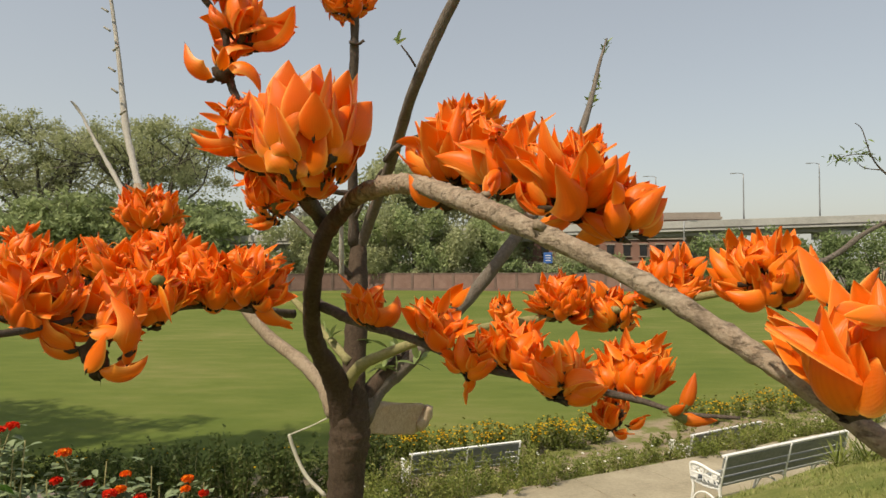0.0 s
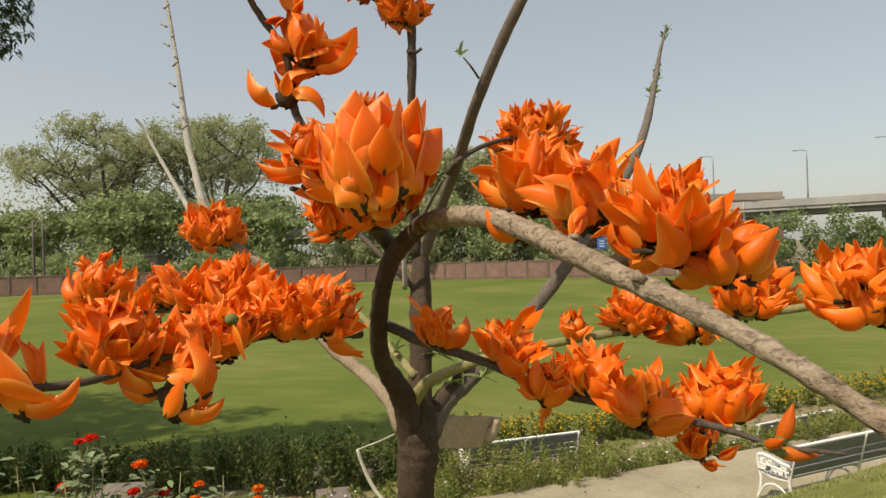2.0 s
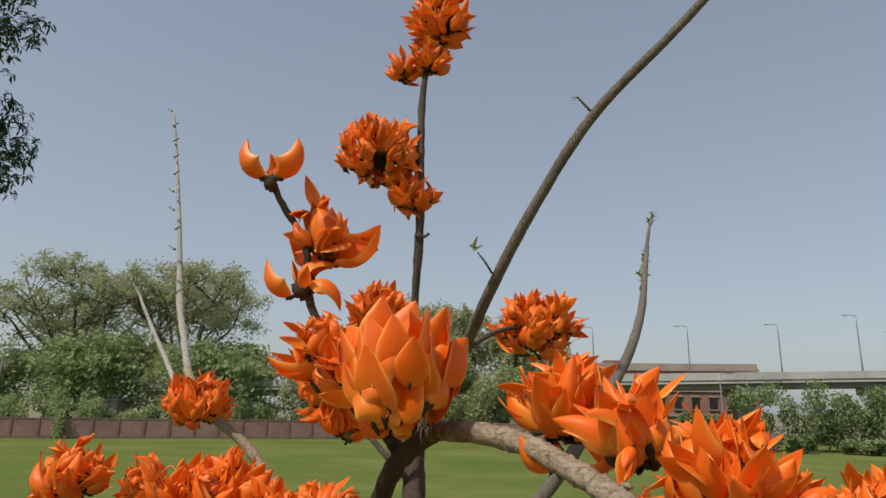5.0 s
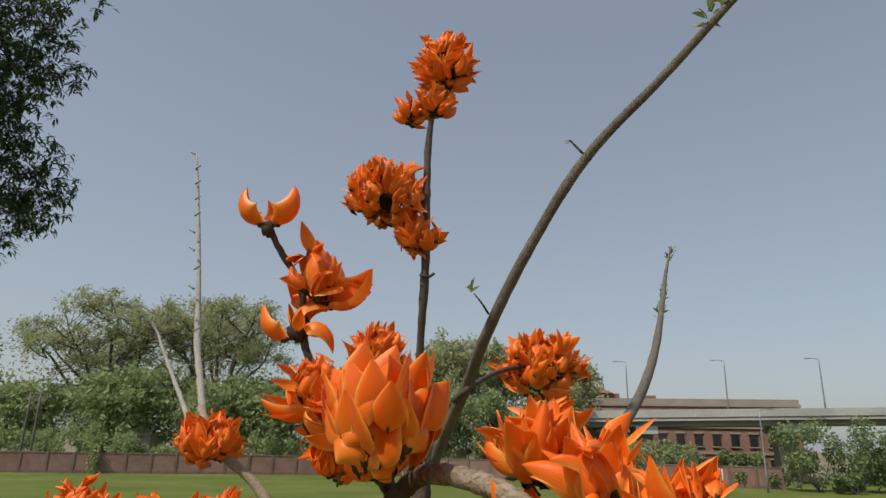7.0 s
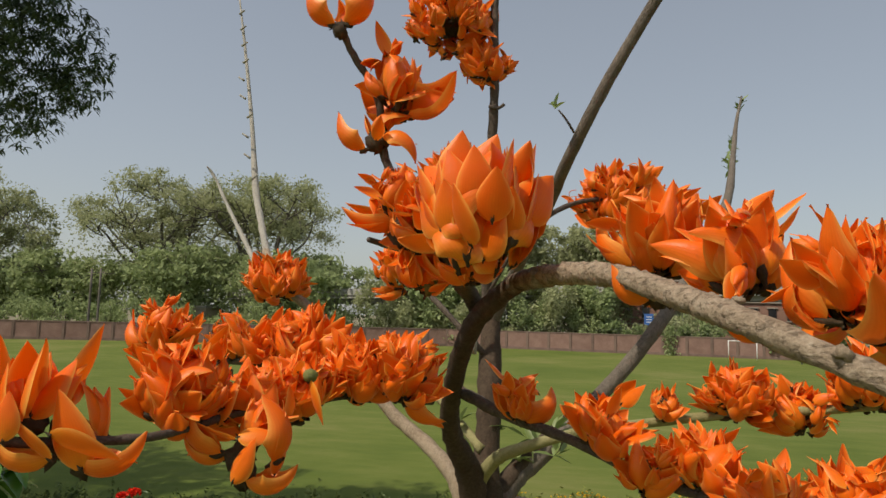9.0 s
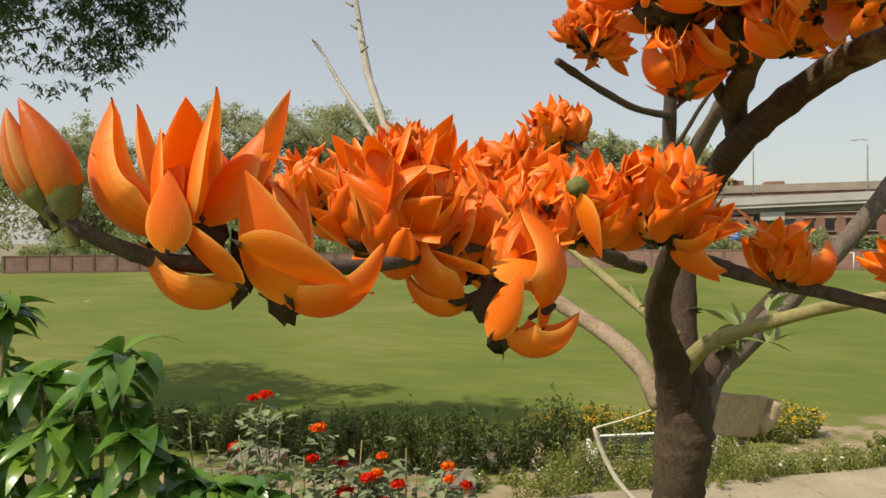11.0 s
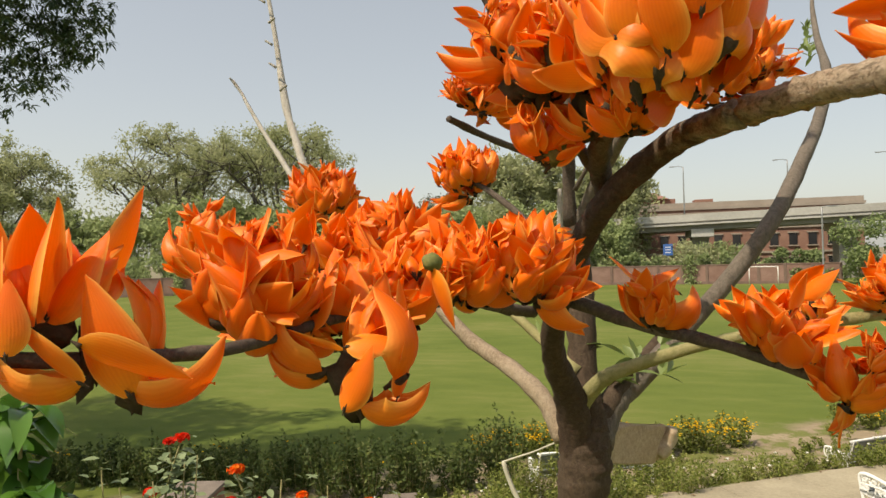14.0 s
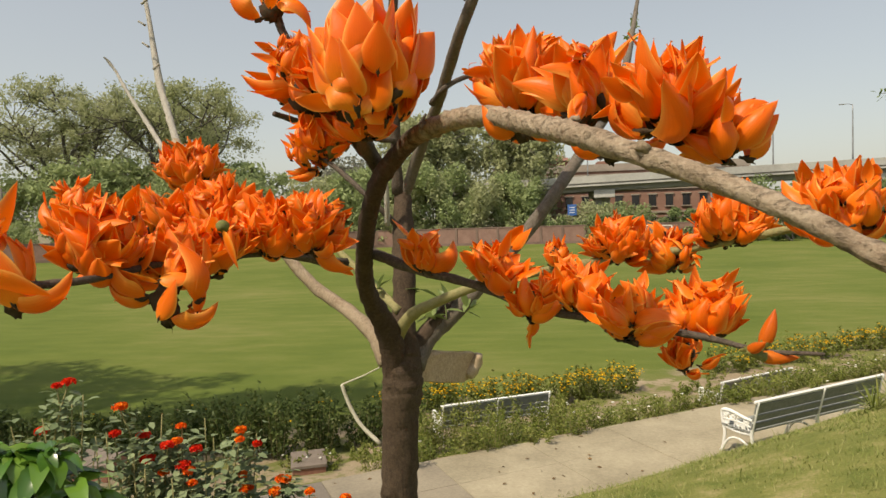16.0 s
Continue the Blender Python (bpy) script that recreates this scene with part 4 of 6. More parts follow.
place_flowers(pair, [((0.182, 0.862, 4.086), (-0.95, -0.2, -0.3), (0.2, 0, 1), 0.95), ((0.188, 0.868, 4.104), (-0.35, 0.1, 1.0), (0.9, 0.1, 0.1), 0.95), ((0.205, 0.862, 4.104), (0.75, -0.2, 0.55), (-0.3, 0.2, -0.9), 0.9)], CLAWS, 14)
place_flowers(pair, [((0.186, 0.872, 4.100), (-0.6, 0.4, 0.8), (0.5, 0, 0.4), 0.8), ((0.200, 0.875, 4.108), (0.2, 0.5, 0.9), (-0.2, -0.6, 0.2), 0.8), ((0.198, 0.855, 4.096), (0.3, -0.6, 0.5), (0, 0.3, 0.9), 0.6)], PETALS, 15)
under = part("blossom_head", blob((0, 0, 0), (0.012, 0.010, 0.008), 32, 0.25), CALYX, tree)
under.location = Vector((0.598, 0.585, 3.866)) - tree_at
place_flowers(under, [((0.590, 0.588, 3.865), (-0.7, 0.3, -0.6), (-0.1, 0.1, 1), 0.66), ((0.606, 0.580, 3.863), (0.7, 0.2, -0.6), (0.3, 0, 1), 0.75), ((0.640, 0.560, 3.850), (0.6, -0.4, -0.5), (0.2, 0, 1), 0.75)], CLAWS, 9)
two = part("blossom_head", blob((0, 0, 0), (0.009, 0.009, 0.012), 3), CALYX, tree)
two.location = Vector((0.149, 0.84, 4.24)) - tree_at
place_flowers(two, [((0.156, 0.84, 4.248), (0.9, -0.15, -0.3), (-0.1, 0, 1), 1.05), ((0.142, 0.84, 4.248), (-0.9, -0.15, -0.3), (0.1, 0, 1), 1.05), ((0.149, 0.85, 4.246), (0.3, 0.5, 0.4), (0, 0, 1), 0.6)], CLAWS)
cluster((0.175, 1.380, 4.490), 0.12, 90, 11, old=0.25, size=1.0)
cluster((0.255, 1.390, 4.400), 0.07, 34, 12, old=0.4, size=0.9, high=0.4)
cluster((0.302, 1.400, 4.835), 0.09, 80, 13, old=0.2, stretch=(0.9, 0.9, 1.5), size=1.0)
cluster((0.222, 1.40, 4.715), 0.052, 18, 14, old=0.3, size=0.85)
cluster((0.283, 1.395, 4.735), 0.058, 26, 53, old=0.3, size=0.85, low=-0.9, high=0.6)
cluster((0.520, 1.380, 4.104), 0.105, 70, 15, old=0.6, size=0.95)
cluster((-0.242, 1.478, 3.943), 0.095, 60, 16, size=0.95, old=0.1, low=-0.6)
cluster((0.262, 0.885, 3.925), 0.034, 8, 17, size=0.75, old=0.4)
claw_head = part("blossom_head", join(blob((0, 0, 0), (0.012, 0.011, 0.010), 17, 0.25, 6, 9), blob((0.012, 0.002, 0.010), (0.010, 0.010, 0.011), 27, 0.25, 6, 9)), CALYX_GREEN, tree, "hooked orange flowers with green cups")
claw_head.location = Vector((0.270, 0.872, 3.910)) - tree_at
place_flowers(claw_head, [((0.258, 0.868, 3.910), (-0.95, -0.25, -0.25), (0.15, 0, 1), 0.86), ((0.262, 0.868, 3.916), (-0.2, -0.5, 0.9), (0.9, 0.2, 0.5), 0.95)], CLAWS, 11)
place_flowers(claw_head, [((0.258, 0.860, 3.912), (-0.35, -0.3, 0.9), (0.5, 0.5, 0.3), 0.75), ((0.272, 0.862, 3.904), (0.9, -0.2, 0.15), (0, 0.3, 0.9), 0.5)], PETALS, 12)
cluster((0.050, 1.505, 3.975), 0.088, 50, 18, size=0.95, old=0.15)
cluster((0.168, 1.060, 4.026), 0.056, 40, 42, old=0.75, size=0.75, core=0.4)
cluster((0.246, 0.835, 3.808), 0.064, 44, 19, low=-0.95, size=0.85, hug=0.6)
cluster((0.095, 0.900, 3.832), 0.064, 38, 20, low=-0.9, old=0.2, size=0.88)
cluster((0.135, 0.775, 3.785), 0.060, 36, 21, low=-0.9, size=0.9, hug=0.45)
cluster((0.086, 0.640, 3.802), 0.062, 36, 23, low=-0.9, size=0.9, hug=0.45)
cluster((-0.165, 0.960, 3.838), 0.07, 32, 24, low=-0.9, size=0.85)
cluster((0.185, 0.845, 3.803), 0.060, 36, 44, size=0.85, low=-0.9)
cluster((0.030, 0.890, 3.830), 0.052, 24, 45, size=0.8, old=0.4)
cluster((0.115, 0.715, 3.780), 0.058, 30, 46, size=0.86, low=-0.9)
cluster((-0.045, 0.955, 3.832), 0.052, 26, 43, old=0.5, size=0.8)
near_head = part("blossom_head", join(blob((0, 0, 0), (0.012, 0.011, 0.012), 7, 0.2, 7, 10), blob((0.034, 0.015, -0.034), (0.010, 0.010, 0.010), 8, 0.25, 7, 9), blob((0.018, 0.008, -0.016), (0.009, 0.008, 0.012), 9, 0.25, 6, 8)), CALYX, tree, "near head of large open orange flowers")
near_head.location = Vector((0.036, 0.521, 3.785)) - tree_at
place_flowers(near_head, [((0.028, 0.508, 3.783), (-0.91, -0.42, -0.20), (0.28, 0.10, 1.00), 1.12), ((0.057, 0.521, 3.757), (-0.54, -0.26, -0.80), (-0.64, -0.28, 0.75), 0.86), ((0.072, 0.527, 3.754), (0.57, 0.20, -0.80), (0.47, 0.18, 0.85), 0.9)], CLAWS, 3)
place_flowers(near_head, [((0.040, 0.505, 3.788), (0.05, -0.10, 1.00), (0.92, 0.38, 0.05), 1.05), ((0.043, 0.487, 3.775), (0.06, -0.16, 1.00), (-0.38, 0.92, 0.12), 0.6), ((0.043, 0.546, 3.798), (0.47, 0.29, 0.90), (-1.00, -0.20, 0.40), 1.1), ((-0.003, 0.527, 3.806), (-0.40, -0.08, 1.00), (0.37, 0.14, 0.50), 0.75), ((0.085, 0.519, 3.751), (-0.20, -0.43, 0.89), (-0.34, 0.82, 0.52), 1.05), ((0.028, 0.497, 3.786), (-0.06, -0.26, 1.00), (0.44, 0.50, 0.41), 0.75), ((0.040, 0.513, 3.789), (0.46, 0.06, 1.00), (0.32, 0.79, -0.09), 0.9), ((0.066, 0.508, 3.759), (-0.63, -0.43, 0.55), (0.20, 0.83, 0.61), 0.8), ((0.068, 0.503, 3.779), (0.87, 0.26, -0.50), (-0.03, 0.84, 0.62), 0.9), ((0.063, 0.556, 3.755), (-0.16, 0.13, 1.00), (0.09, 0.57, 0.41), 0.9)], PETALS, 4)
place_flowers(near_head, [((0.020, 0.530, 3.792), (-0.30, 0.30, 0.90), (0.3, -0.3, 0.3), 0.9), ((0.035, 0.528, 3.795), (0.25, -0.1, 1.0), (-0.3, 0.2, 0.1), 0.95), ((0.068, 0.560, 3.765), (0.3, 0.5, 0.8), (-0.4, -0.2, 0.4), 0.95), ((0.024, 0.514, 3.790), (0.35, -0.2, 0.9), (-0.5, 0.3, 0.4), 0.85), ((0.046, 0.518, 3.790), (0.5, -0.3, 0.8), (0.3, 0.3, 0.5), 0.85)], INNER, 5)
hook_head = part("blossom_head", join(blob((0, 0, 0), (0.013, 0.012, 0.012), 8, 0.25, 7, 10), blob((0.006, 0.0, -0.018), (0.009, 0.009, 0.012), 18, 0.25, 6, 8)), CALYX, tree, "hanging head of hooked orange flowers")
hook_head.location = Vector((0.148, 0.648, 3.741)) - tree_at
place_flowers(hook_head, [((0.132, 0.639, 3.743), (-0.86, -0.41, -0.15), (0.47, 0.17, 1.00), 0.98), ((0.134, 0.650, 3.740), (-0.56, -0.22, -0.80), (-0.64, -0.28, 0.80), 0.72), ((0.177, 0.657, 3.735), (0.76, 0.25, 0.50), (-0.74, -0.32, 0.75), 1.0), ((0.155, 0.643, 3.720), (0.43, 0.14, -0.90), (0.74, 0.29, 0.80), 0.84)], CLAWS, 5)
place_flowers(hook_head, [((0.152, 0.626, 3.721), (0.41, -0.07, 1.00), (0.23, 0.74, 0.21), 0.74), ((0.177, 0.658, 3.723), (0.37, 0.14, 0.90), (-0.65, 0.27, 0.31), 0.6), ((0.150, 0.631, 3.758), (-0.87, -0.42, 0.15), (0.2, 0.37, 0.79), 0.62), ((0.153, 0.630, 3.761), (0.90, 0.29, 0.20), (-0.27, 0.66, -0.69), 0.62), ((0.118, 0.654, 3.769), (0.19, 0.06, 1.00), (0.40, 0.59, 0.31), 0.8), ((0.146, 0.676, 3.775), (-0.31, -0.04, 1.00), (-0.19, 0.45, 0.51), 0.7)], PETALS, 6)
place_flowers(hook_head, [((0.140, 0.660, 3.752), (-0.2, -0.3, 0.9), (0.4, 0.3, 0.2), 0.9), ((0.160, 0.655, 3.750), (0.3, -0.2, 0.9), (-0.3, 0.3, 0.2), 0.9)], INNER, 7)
green_bud = part("bud", blob((0, 0, 0), (0.0075, 0.0075, 0.0065), 55, 0.06, 8, 12), CALYX_GREEN, tree, "round olive-green bud")
green_bud.location = Vector((0.195, 0.690, 3.813)) - tree_at
place_flowers(green_bud, [((0.195, 0.688, 3.808), (0.18, -0.1, -1.0), (0.6, 0.5, 0), 0.74)], PETALS[:1], 13)
tip = part("blossom_head", join(blob((0, 0, 0), (0.007, 0.007, 0.007), 5, 0.25), blob((-0.006, 0.003, -0.003), (0.005, 0.005, 0.004), 15, 0.3)), CALYX, tree)
tip.location = Vector((-0.003, 0.471, 3.793)) - tree_at
place_flowers(tip, [((0.002, 0.472, 3.795), (-0.18, -0.05, 1), (-1, -0.5, 0.1), 0.86), ((-0.008, 0.468, 3.798), (-0.55, -0.22, 1), (1, 0.5, 0), 0.72)], BUDS, 2)
cluster((0.365, 1.036, 3.756), 0.052, 13, 28, size=1.08, claws=0.5, low=-0.3)
cluster((0.484, 0.983, 3.735), 0.062, 17, 29, size=1.1, claws=0.3)
cluster((0.528, 0.935, 3.692), 0.045, 10, 30, size=0.85, low=-0.8, high=0.5)
cluster((0.596, 0.938, 3.702), 0.062, 26, 31, low=-0.5, size=1.0)
cluster((0.655, 0.885, 3.678), 0.060, 29, 32, low=-0.9, size=0.95)
cluster((0.764, 0.945, 3.672), 0.068, 33, 33, low=-0.6, size=1.0, old=0.2)
cluster((0.735, 0.915, 3.622), 0.045, 9, 34, low=-1.0, high=0.0, size=0.9)
end = part("blossom_head", blob((0, 0, 0), (0.012, 0.009, 0.008), 6, 0.25), CALYX_GREEN, tree)
end.location = Vector((0.800, 0.835, 3.640)) - tree_at
place_flowers(end, [((0.805, 0.835, 3.645), (0.6, 0, 1), (-0.6, 0, 0.6), 0.8), ((0.80, 0.83, 3.635), (1, -0.1, -0.25), (0, 0, 1), 0.75), ((0.79, 0.84, 3.64), (0.3, -0.8, 0.2), (0, 0, 1), 0.6)], BUDS, 3)
cluster((0.580, 1.205, 3.740), 0.036, 8, 36, size=0.7, claws=0.4)
cluster((0.698, 1.236, 3.758), 0.07, 41, 37, size=1.0, old=0.25, low=-0.6)
cluster((0.800, 1.255, 3.735), 0.064, 23, 38, size=1.0, low=-0.9, high=0.7)
cluster((0.880, 1.200, 3.785), 0.084, 48, 39, size=1.0, low=-0.6)
cluster((0.975, 1.015, 3.806), 0.095, 57, 40, size=1.0, low=-0.8, old=0.15)
cluster((0.744, 0.312, 3.786), 0.047, 15, 41, size=0.84, low=-0.6, old=0.0)


def small_leaves(places, label, seed, length=0.02, width=0.011, n=5):
    rng = np.random.default_rng(seed)
    at, ways = [], []
    for p in places:
        for _ in range(n):
            at.append(np.array(p) - np.array(tree_at) + rng.normal(0, 0.004, 3))
            ways.append(rng.normal(0, 1, 3) + np.array([0, 0, 0.8]))
    ob = part("young_leaves", leaves(at, ways, length, width, seed, 0.3, 0.2, 4), LEAF_YOUNG, tree, label)
    return tagged(ob, kind="stuff")


limb("leaf_shoot", [(0.441, 1.07, 4.158, 0.002), (0.43, 1.06, 4.175, 0.0018), (0.418, 1.055, 4.190, 0.0012)], BARK_TWIG, "", 6, 3)
small_leaves([(0.415, 1.055, 4.193)], "tiny fresh green leaves", 1, 0.024, 0.012, 4)
limb("leaf_shoot", [(0.60, 1.0, 4.405, 0.002), (0.588, 1.0, 4.42, 0.0018), (0.58, 1.0, 4.43, 0.0012)], BARK_TWIG, "", 6, 3)
small_leaves([(0.583, 1.0, 4.427)], "tiny fresh green leaves", 2, 0.018, 0.006, 3)
small_leaves([(0.79 + 0.02 * i, 0.96, 4.60 + 0.018 * i) for i in range(4)], "tiny fresh green leaves", 3, 0.03, 0.014, 4)
small_leaves([(0.93 + 0.012 * i, 2.45 + 0.05 * i, 4.40 + 0.03 * i) for i in range(7)] + [(1.06, 2.88, 4.74), (1.07, 2.9, 4.78)], "pale opening buds", 4, 0.035, 0.014, 5)
small_leaves([(0.33, 1.40, 3.60), (0.36, 1.42, 3.63), (0.30, 1.40, 3.66), (0.40, 1.4, 3.66), (0.21, 1.42, 3.66), (0.40, 1.40, 3.61)], "fresh pale green leaves", 5, 0.045, 0.016, 6)
spurs = []
rng = np.random.default_rng(8)
for k in range(11):
    f = k / 10
    p = np.array([-0.478, 1.75, 4.249]) * (1 - f) + np.array([-0.723, 2.03, 4.946]) * f + np.array([0, 0, 0])
    d = np.array([rng.choice([-1, 1]) * 0.012, 0, 0.008])
    q = p - np.array(tree_at)
    spurs.append(tube([(*q, 0.004), (*(q + d), 0.003), (*(q + 1.6 * d), 0.0035)], 6, 2, 0.1, k))
tagged(part("bud_scar", join(*spurs), BARK_GREY, tree), kind="stuff")

# ---- leafy shoots of neighbours ----
def twig_tree():
    """A neighbour's leafless twigs with small leaf tufts."""
    t = thing("young_tree", ground_at(2.7, 3.0), "thin young tree with sparse small leaves", "tree")
    o = Vector(t.location)
    lines = [[(2.7, 3.0, o.z - 0.1, 0.02), (2.66, 3.0, 3.0, 0.016), (2.52, 3.0, 3.9, 0.010), (2.37, 3.0, 4.13, 0.006), (2.27, 3.0, 4.22, 0.004), (2.225, 3.0, 4.29, 0.003), (2.19, 3.0, 4.40, 0.002), (2.16, 3.0, 4.43, 0.0015)],
             [(2.27, 3.0, 4.22, 0.003), (2.2, 3.0, 4.23, 0.002), (2.16, 3.0, 4.26, 0.0015)], [(2.225, 3.0, 4.29, 0.0025), (2.15, 3.0, 4.29, 0.002), (2.06, 3.0, 4.27, 0.0012)]]
    part("stem", join(*[tube([(x - o.x, y - o.y, z - o.z, r) for x, y, z, r in l], 7, 5, 0.05, i) for i, l in enumerate(lines)]), BARK_TWIG, t)
    g = np.random.default_rng(5)
    at = np.concatenate([np.array([2.21, 3.0, 4.30]) + g.normal(0, 0.035, (24, 3)), np.array([2.1, 3.0, 4.275]) + g.normal(0, (0.04, 0.02, 0.015), (34, 3))]) - np.array(o)
    tagged(part("leaves", leaves(at, g.normal(0, 1, at.shape), 0.035, 0.012, 6, 0.3, 0.2, 4), LEAF_YOUNG, t), kind="stuff")


twig_tree()


def glossy_shrub(at, shoots, seed):
    """A shrub with arching, glossy pointed leaves on thin green shoots."""
    g = np.random.default_rng(seed)
    t = thing("glossy_shrub", at, "dark green shrub with glossy drooping pointed leaves", "shrub", "shrubs on the bank")
    o = np.array(at)
    stems, lp, lw = [], [], []
    for top in shoots:
        top = np.array(top) - o
        root = np.array([0.08 * g.normal(), 0.08 * g.normal(), -0.05])
        mid = root * 0.4 + top * 0.6 + g.normal(0, 0.03, 3)
        rows = [(*root, 0.008), (*mid, 0.005), (*(top * 0.93 + mid * 0.07), 0.003), (*top, 0.002)]
        stems.append(tube(rows, 6, 6, 0.03, seed))
        s = spline(rows, 12)[:, :3]
        for k in range(int(len(s) * 0.55), len(s)):
            for _ in range(2 if k % 2 else 1):
                lp.append(s[k] + g.normal(0, 0.008, 3))
                a = g.uniform(0, 6.28)
                lw.append((math.cos(a), math.sin(a), g.uniform(-0.1, 0.9)))
    tagged(part("stem", join(*stems), BARK_GREEN, t), kind="stuff")
    V, F = leaves(lp, lw, 0.092, 0.036, seed, 2.2, 0.28, 6)
    tagged(part("leaves", (V, F), LEAF_GLOSSY, t, "glossy green leaves"), kind="stuff")


glossy_shrub(ground_at(-0.62, 1.05), [(-0.50, 1.00, 3.605), (-0.56, 1.02, 3.545), (-0.66, 1.0, 3.565), (-0.60, 0.98, 3.495), (-0.72, 1.0, 3.545), (-0.45, 0.98, 3.495), (-0.70, 0.95, 3.445), (-0.40, 1.0, 3.445), (-0.55, 0.95, 3.405)], 1)
glossy_shrub(ground_at(-0.36, 1.0), [(-0.34, 1.0, 3.435), (-0.28, 1.0, 3.420), (-0.38, 0.98, 3.405), (-0.24, 1.02, 3.365), (-0.33, 0.98, 3.345)], 2)
glossy_shrub(ground_at(-0.95, 1.1), [(-0.80, 1.05, 3.665), (-0.88, 1.05, 3.605), (-0.95, 1.02, 3.625), (-0.78, 1.0, 3.525), (-0.9, 1.0, 3.465)], 3)


def lantana(at, heads, seed):
    """A lantana bush: thin stems, small rough leaves and domed flower heads."""
    g = np.random.default_rng(seed)
    t = thing("lantana_bush", at, "lantana bush with domed red and orange flower heads", "shrub", "lantana on the bank")
    o = np.array(at)
    stems, lp, lw = [], [], []
    for x, y, z, kind in heads:
        top = np.array([x, y, z]) - o
        root = np.array([0.12 * g.normal(), 0.1 * g.normal(), -0.03])
        mid = root * 0.35 + top * 0.65 + g.normal(0, 0.045, 3)
        bend = mid * 0.3 + top * 0.7 + g.normal(0, 0.018, 3)
        rows = [(*root, 0.006), (*mid, 0.004), (*bend, 0.0028), (*top, 0.0018)]
        stems.append(tube(rows, 5, 8, 0.03, seed))
        s = spline(rows, 16)[:, :3]
        runs = [s[int(len(s) * 0.35) : -3]]
        for _ in range(4):
            side = top + g.normal(0, (0.06, 0.06, 0.025)) - np.array([0, 0, g.uniform(0.02, 0.15)])
            rows = [(*root, 0.005), (*(root * 0.4 + side * 0.6), 0.003), (*side, 0.0015)]
            stems.append(tube(rows, 5, 6, 0.03, seed))
            runs.append(spline(rows, 14)[12:, :3])
        for q in np.concatenate(runs):
            for _ in range(3):
                lp.append(q + g.normal(0, 0.018, 3))
                a = g.uniform(0, 6.28)
                lw.append((math.cos(a), math.sin(a), g.uniform(-0.2, 0.7)))
        fp, fw, r = [], [], 0.0145 * g.uniform(0.65, 1.15)
        lean = g.normal(0, 0.3, 3)
        for i in range(46):
            zz = 1 - 1.15 * (i + 0.5) / 46
            a = 2.4 * i
            h = math.sqrt(max(0, 1 - zz * zz))
            d = np.array([h * math.cos(a), h * math.sin(a), zz])
            d = d + lean * 0.4 + g.normal(0, 0.16, 3)
            fp.append(top + d * r * np.array([1, 1, 0.55]) * 0.8)
            fw.append(d / np.linalg.norm(d))
        fp, fw = np.array(fp), np.array(fw)
        a1 = np.cross(fw, g.normal(size=fw.shape))
        a1 /= np.linalg.norm(a1, axis=1)[:, None]
        a2 = np.cross(fw, a1)
        c = fp + fw * 0.003
        e = 0.0052
        V = np.stack([fp * 0.6 + c * 0.4 - fw * 0.004, c + a1 * e, c + a2 * e, c - a1 * e, c - a2 * e], 1).reshape(-1, 3)
        b = np.arange(46)[:, None] * 5
        F = np.concatenate([b + np.array(q) for q in ([0, 1, 2], [0, 2, 3], [0, 3, 4], [0, 4, 1])])
        part("flower_head", (V, F), FLOWER_RED if kind == "r" else FLOWER_ORANGE, t, "scarlet flower head" if kind == "r" else "orange flower head")
    tagged(part("stem", join(*stems), BARK_GREEN, t), kind="stuff")
    tagged(part("leaves", leaves(lp, lw, 0.031, 0.018, seed, 0.6, 0.12, 4), LEAF_LANTANA, t, "dull green rough leaves"), kind="stuff")


L_A = [(-0.636, 1.5, 3.426, 'r'), (-0.604, 1.5, 3.434, 'r'), (-0.471, 1.5, 3.373, 'o'), (-0.47, 1.47, 3.316, 'r'), (-0.599, 1.45, 3.228, 'o'), (-0.44, 1.55, 3.285, 'r'), (-0.761, 1.35, 3.303, 'r'), (-0.685, 1.5, 3.31, 'r')]
L_B = [(-0.339, 1.55, 3.308, 'o'), (-0.344, 1.53, 3.278, 'o'), (-0.408, 1.5, 3.241, 'r'), (-0.365, 1.5, 3.21, 'o'), (-0.312, 1.5, 3.228, 'r'), (-0.304, 1.55, 3.253, 'r'), (-0.211, 1.6, 3.283, 'o'), (-0.189, 1.55, 3.274, 'o'), (-0.281, 1.48, 3.192, 'o'), (-0.166, 1.6, 3.249, 'r'), (-0.181, 1.55, 3.15, 'o'), (-0.351, 1.5, 3.28, 'r')]
L_C = [(-0.094, 1.6, 3.156, 'o'), (-0.117, 1.58, 3.131, 'o'), (-0.031, 1.6, 3.125, 'o'), (0.061, 1.6, 3.108, 'o'), (-0.107, 1.6, 3.155, 'o'), (-0.301, 1.5, 3.214, 'o'), (-0.186, 1.55, 3.187, 'o')]
lantana(ground_at(-0.6, 1.5), L_A, 11)
lantana(ground_at(-0.33, 1.55), L_B, 12)
lantana(ground_at(-0.10, 1.6), L_C, 13)


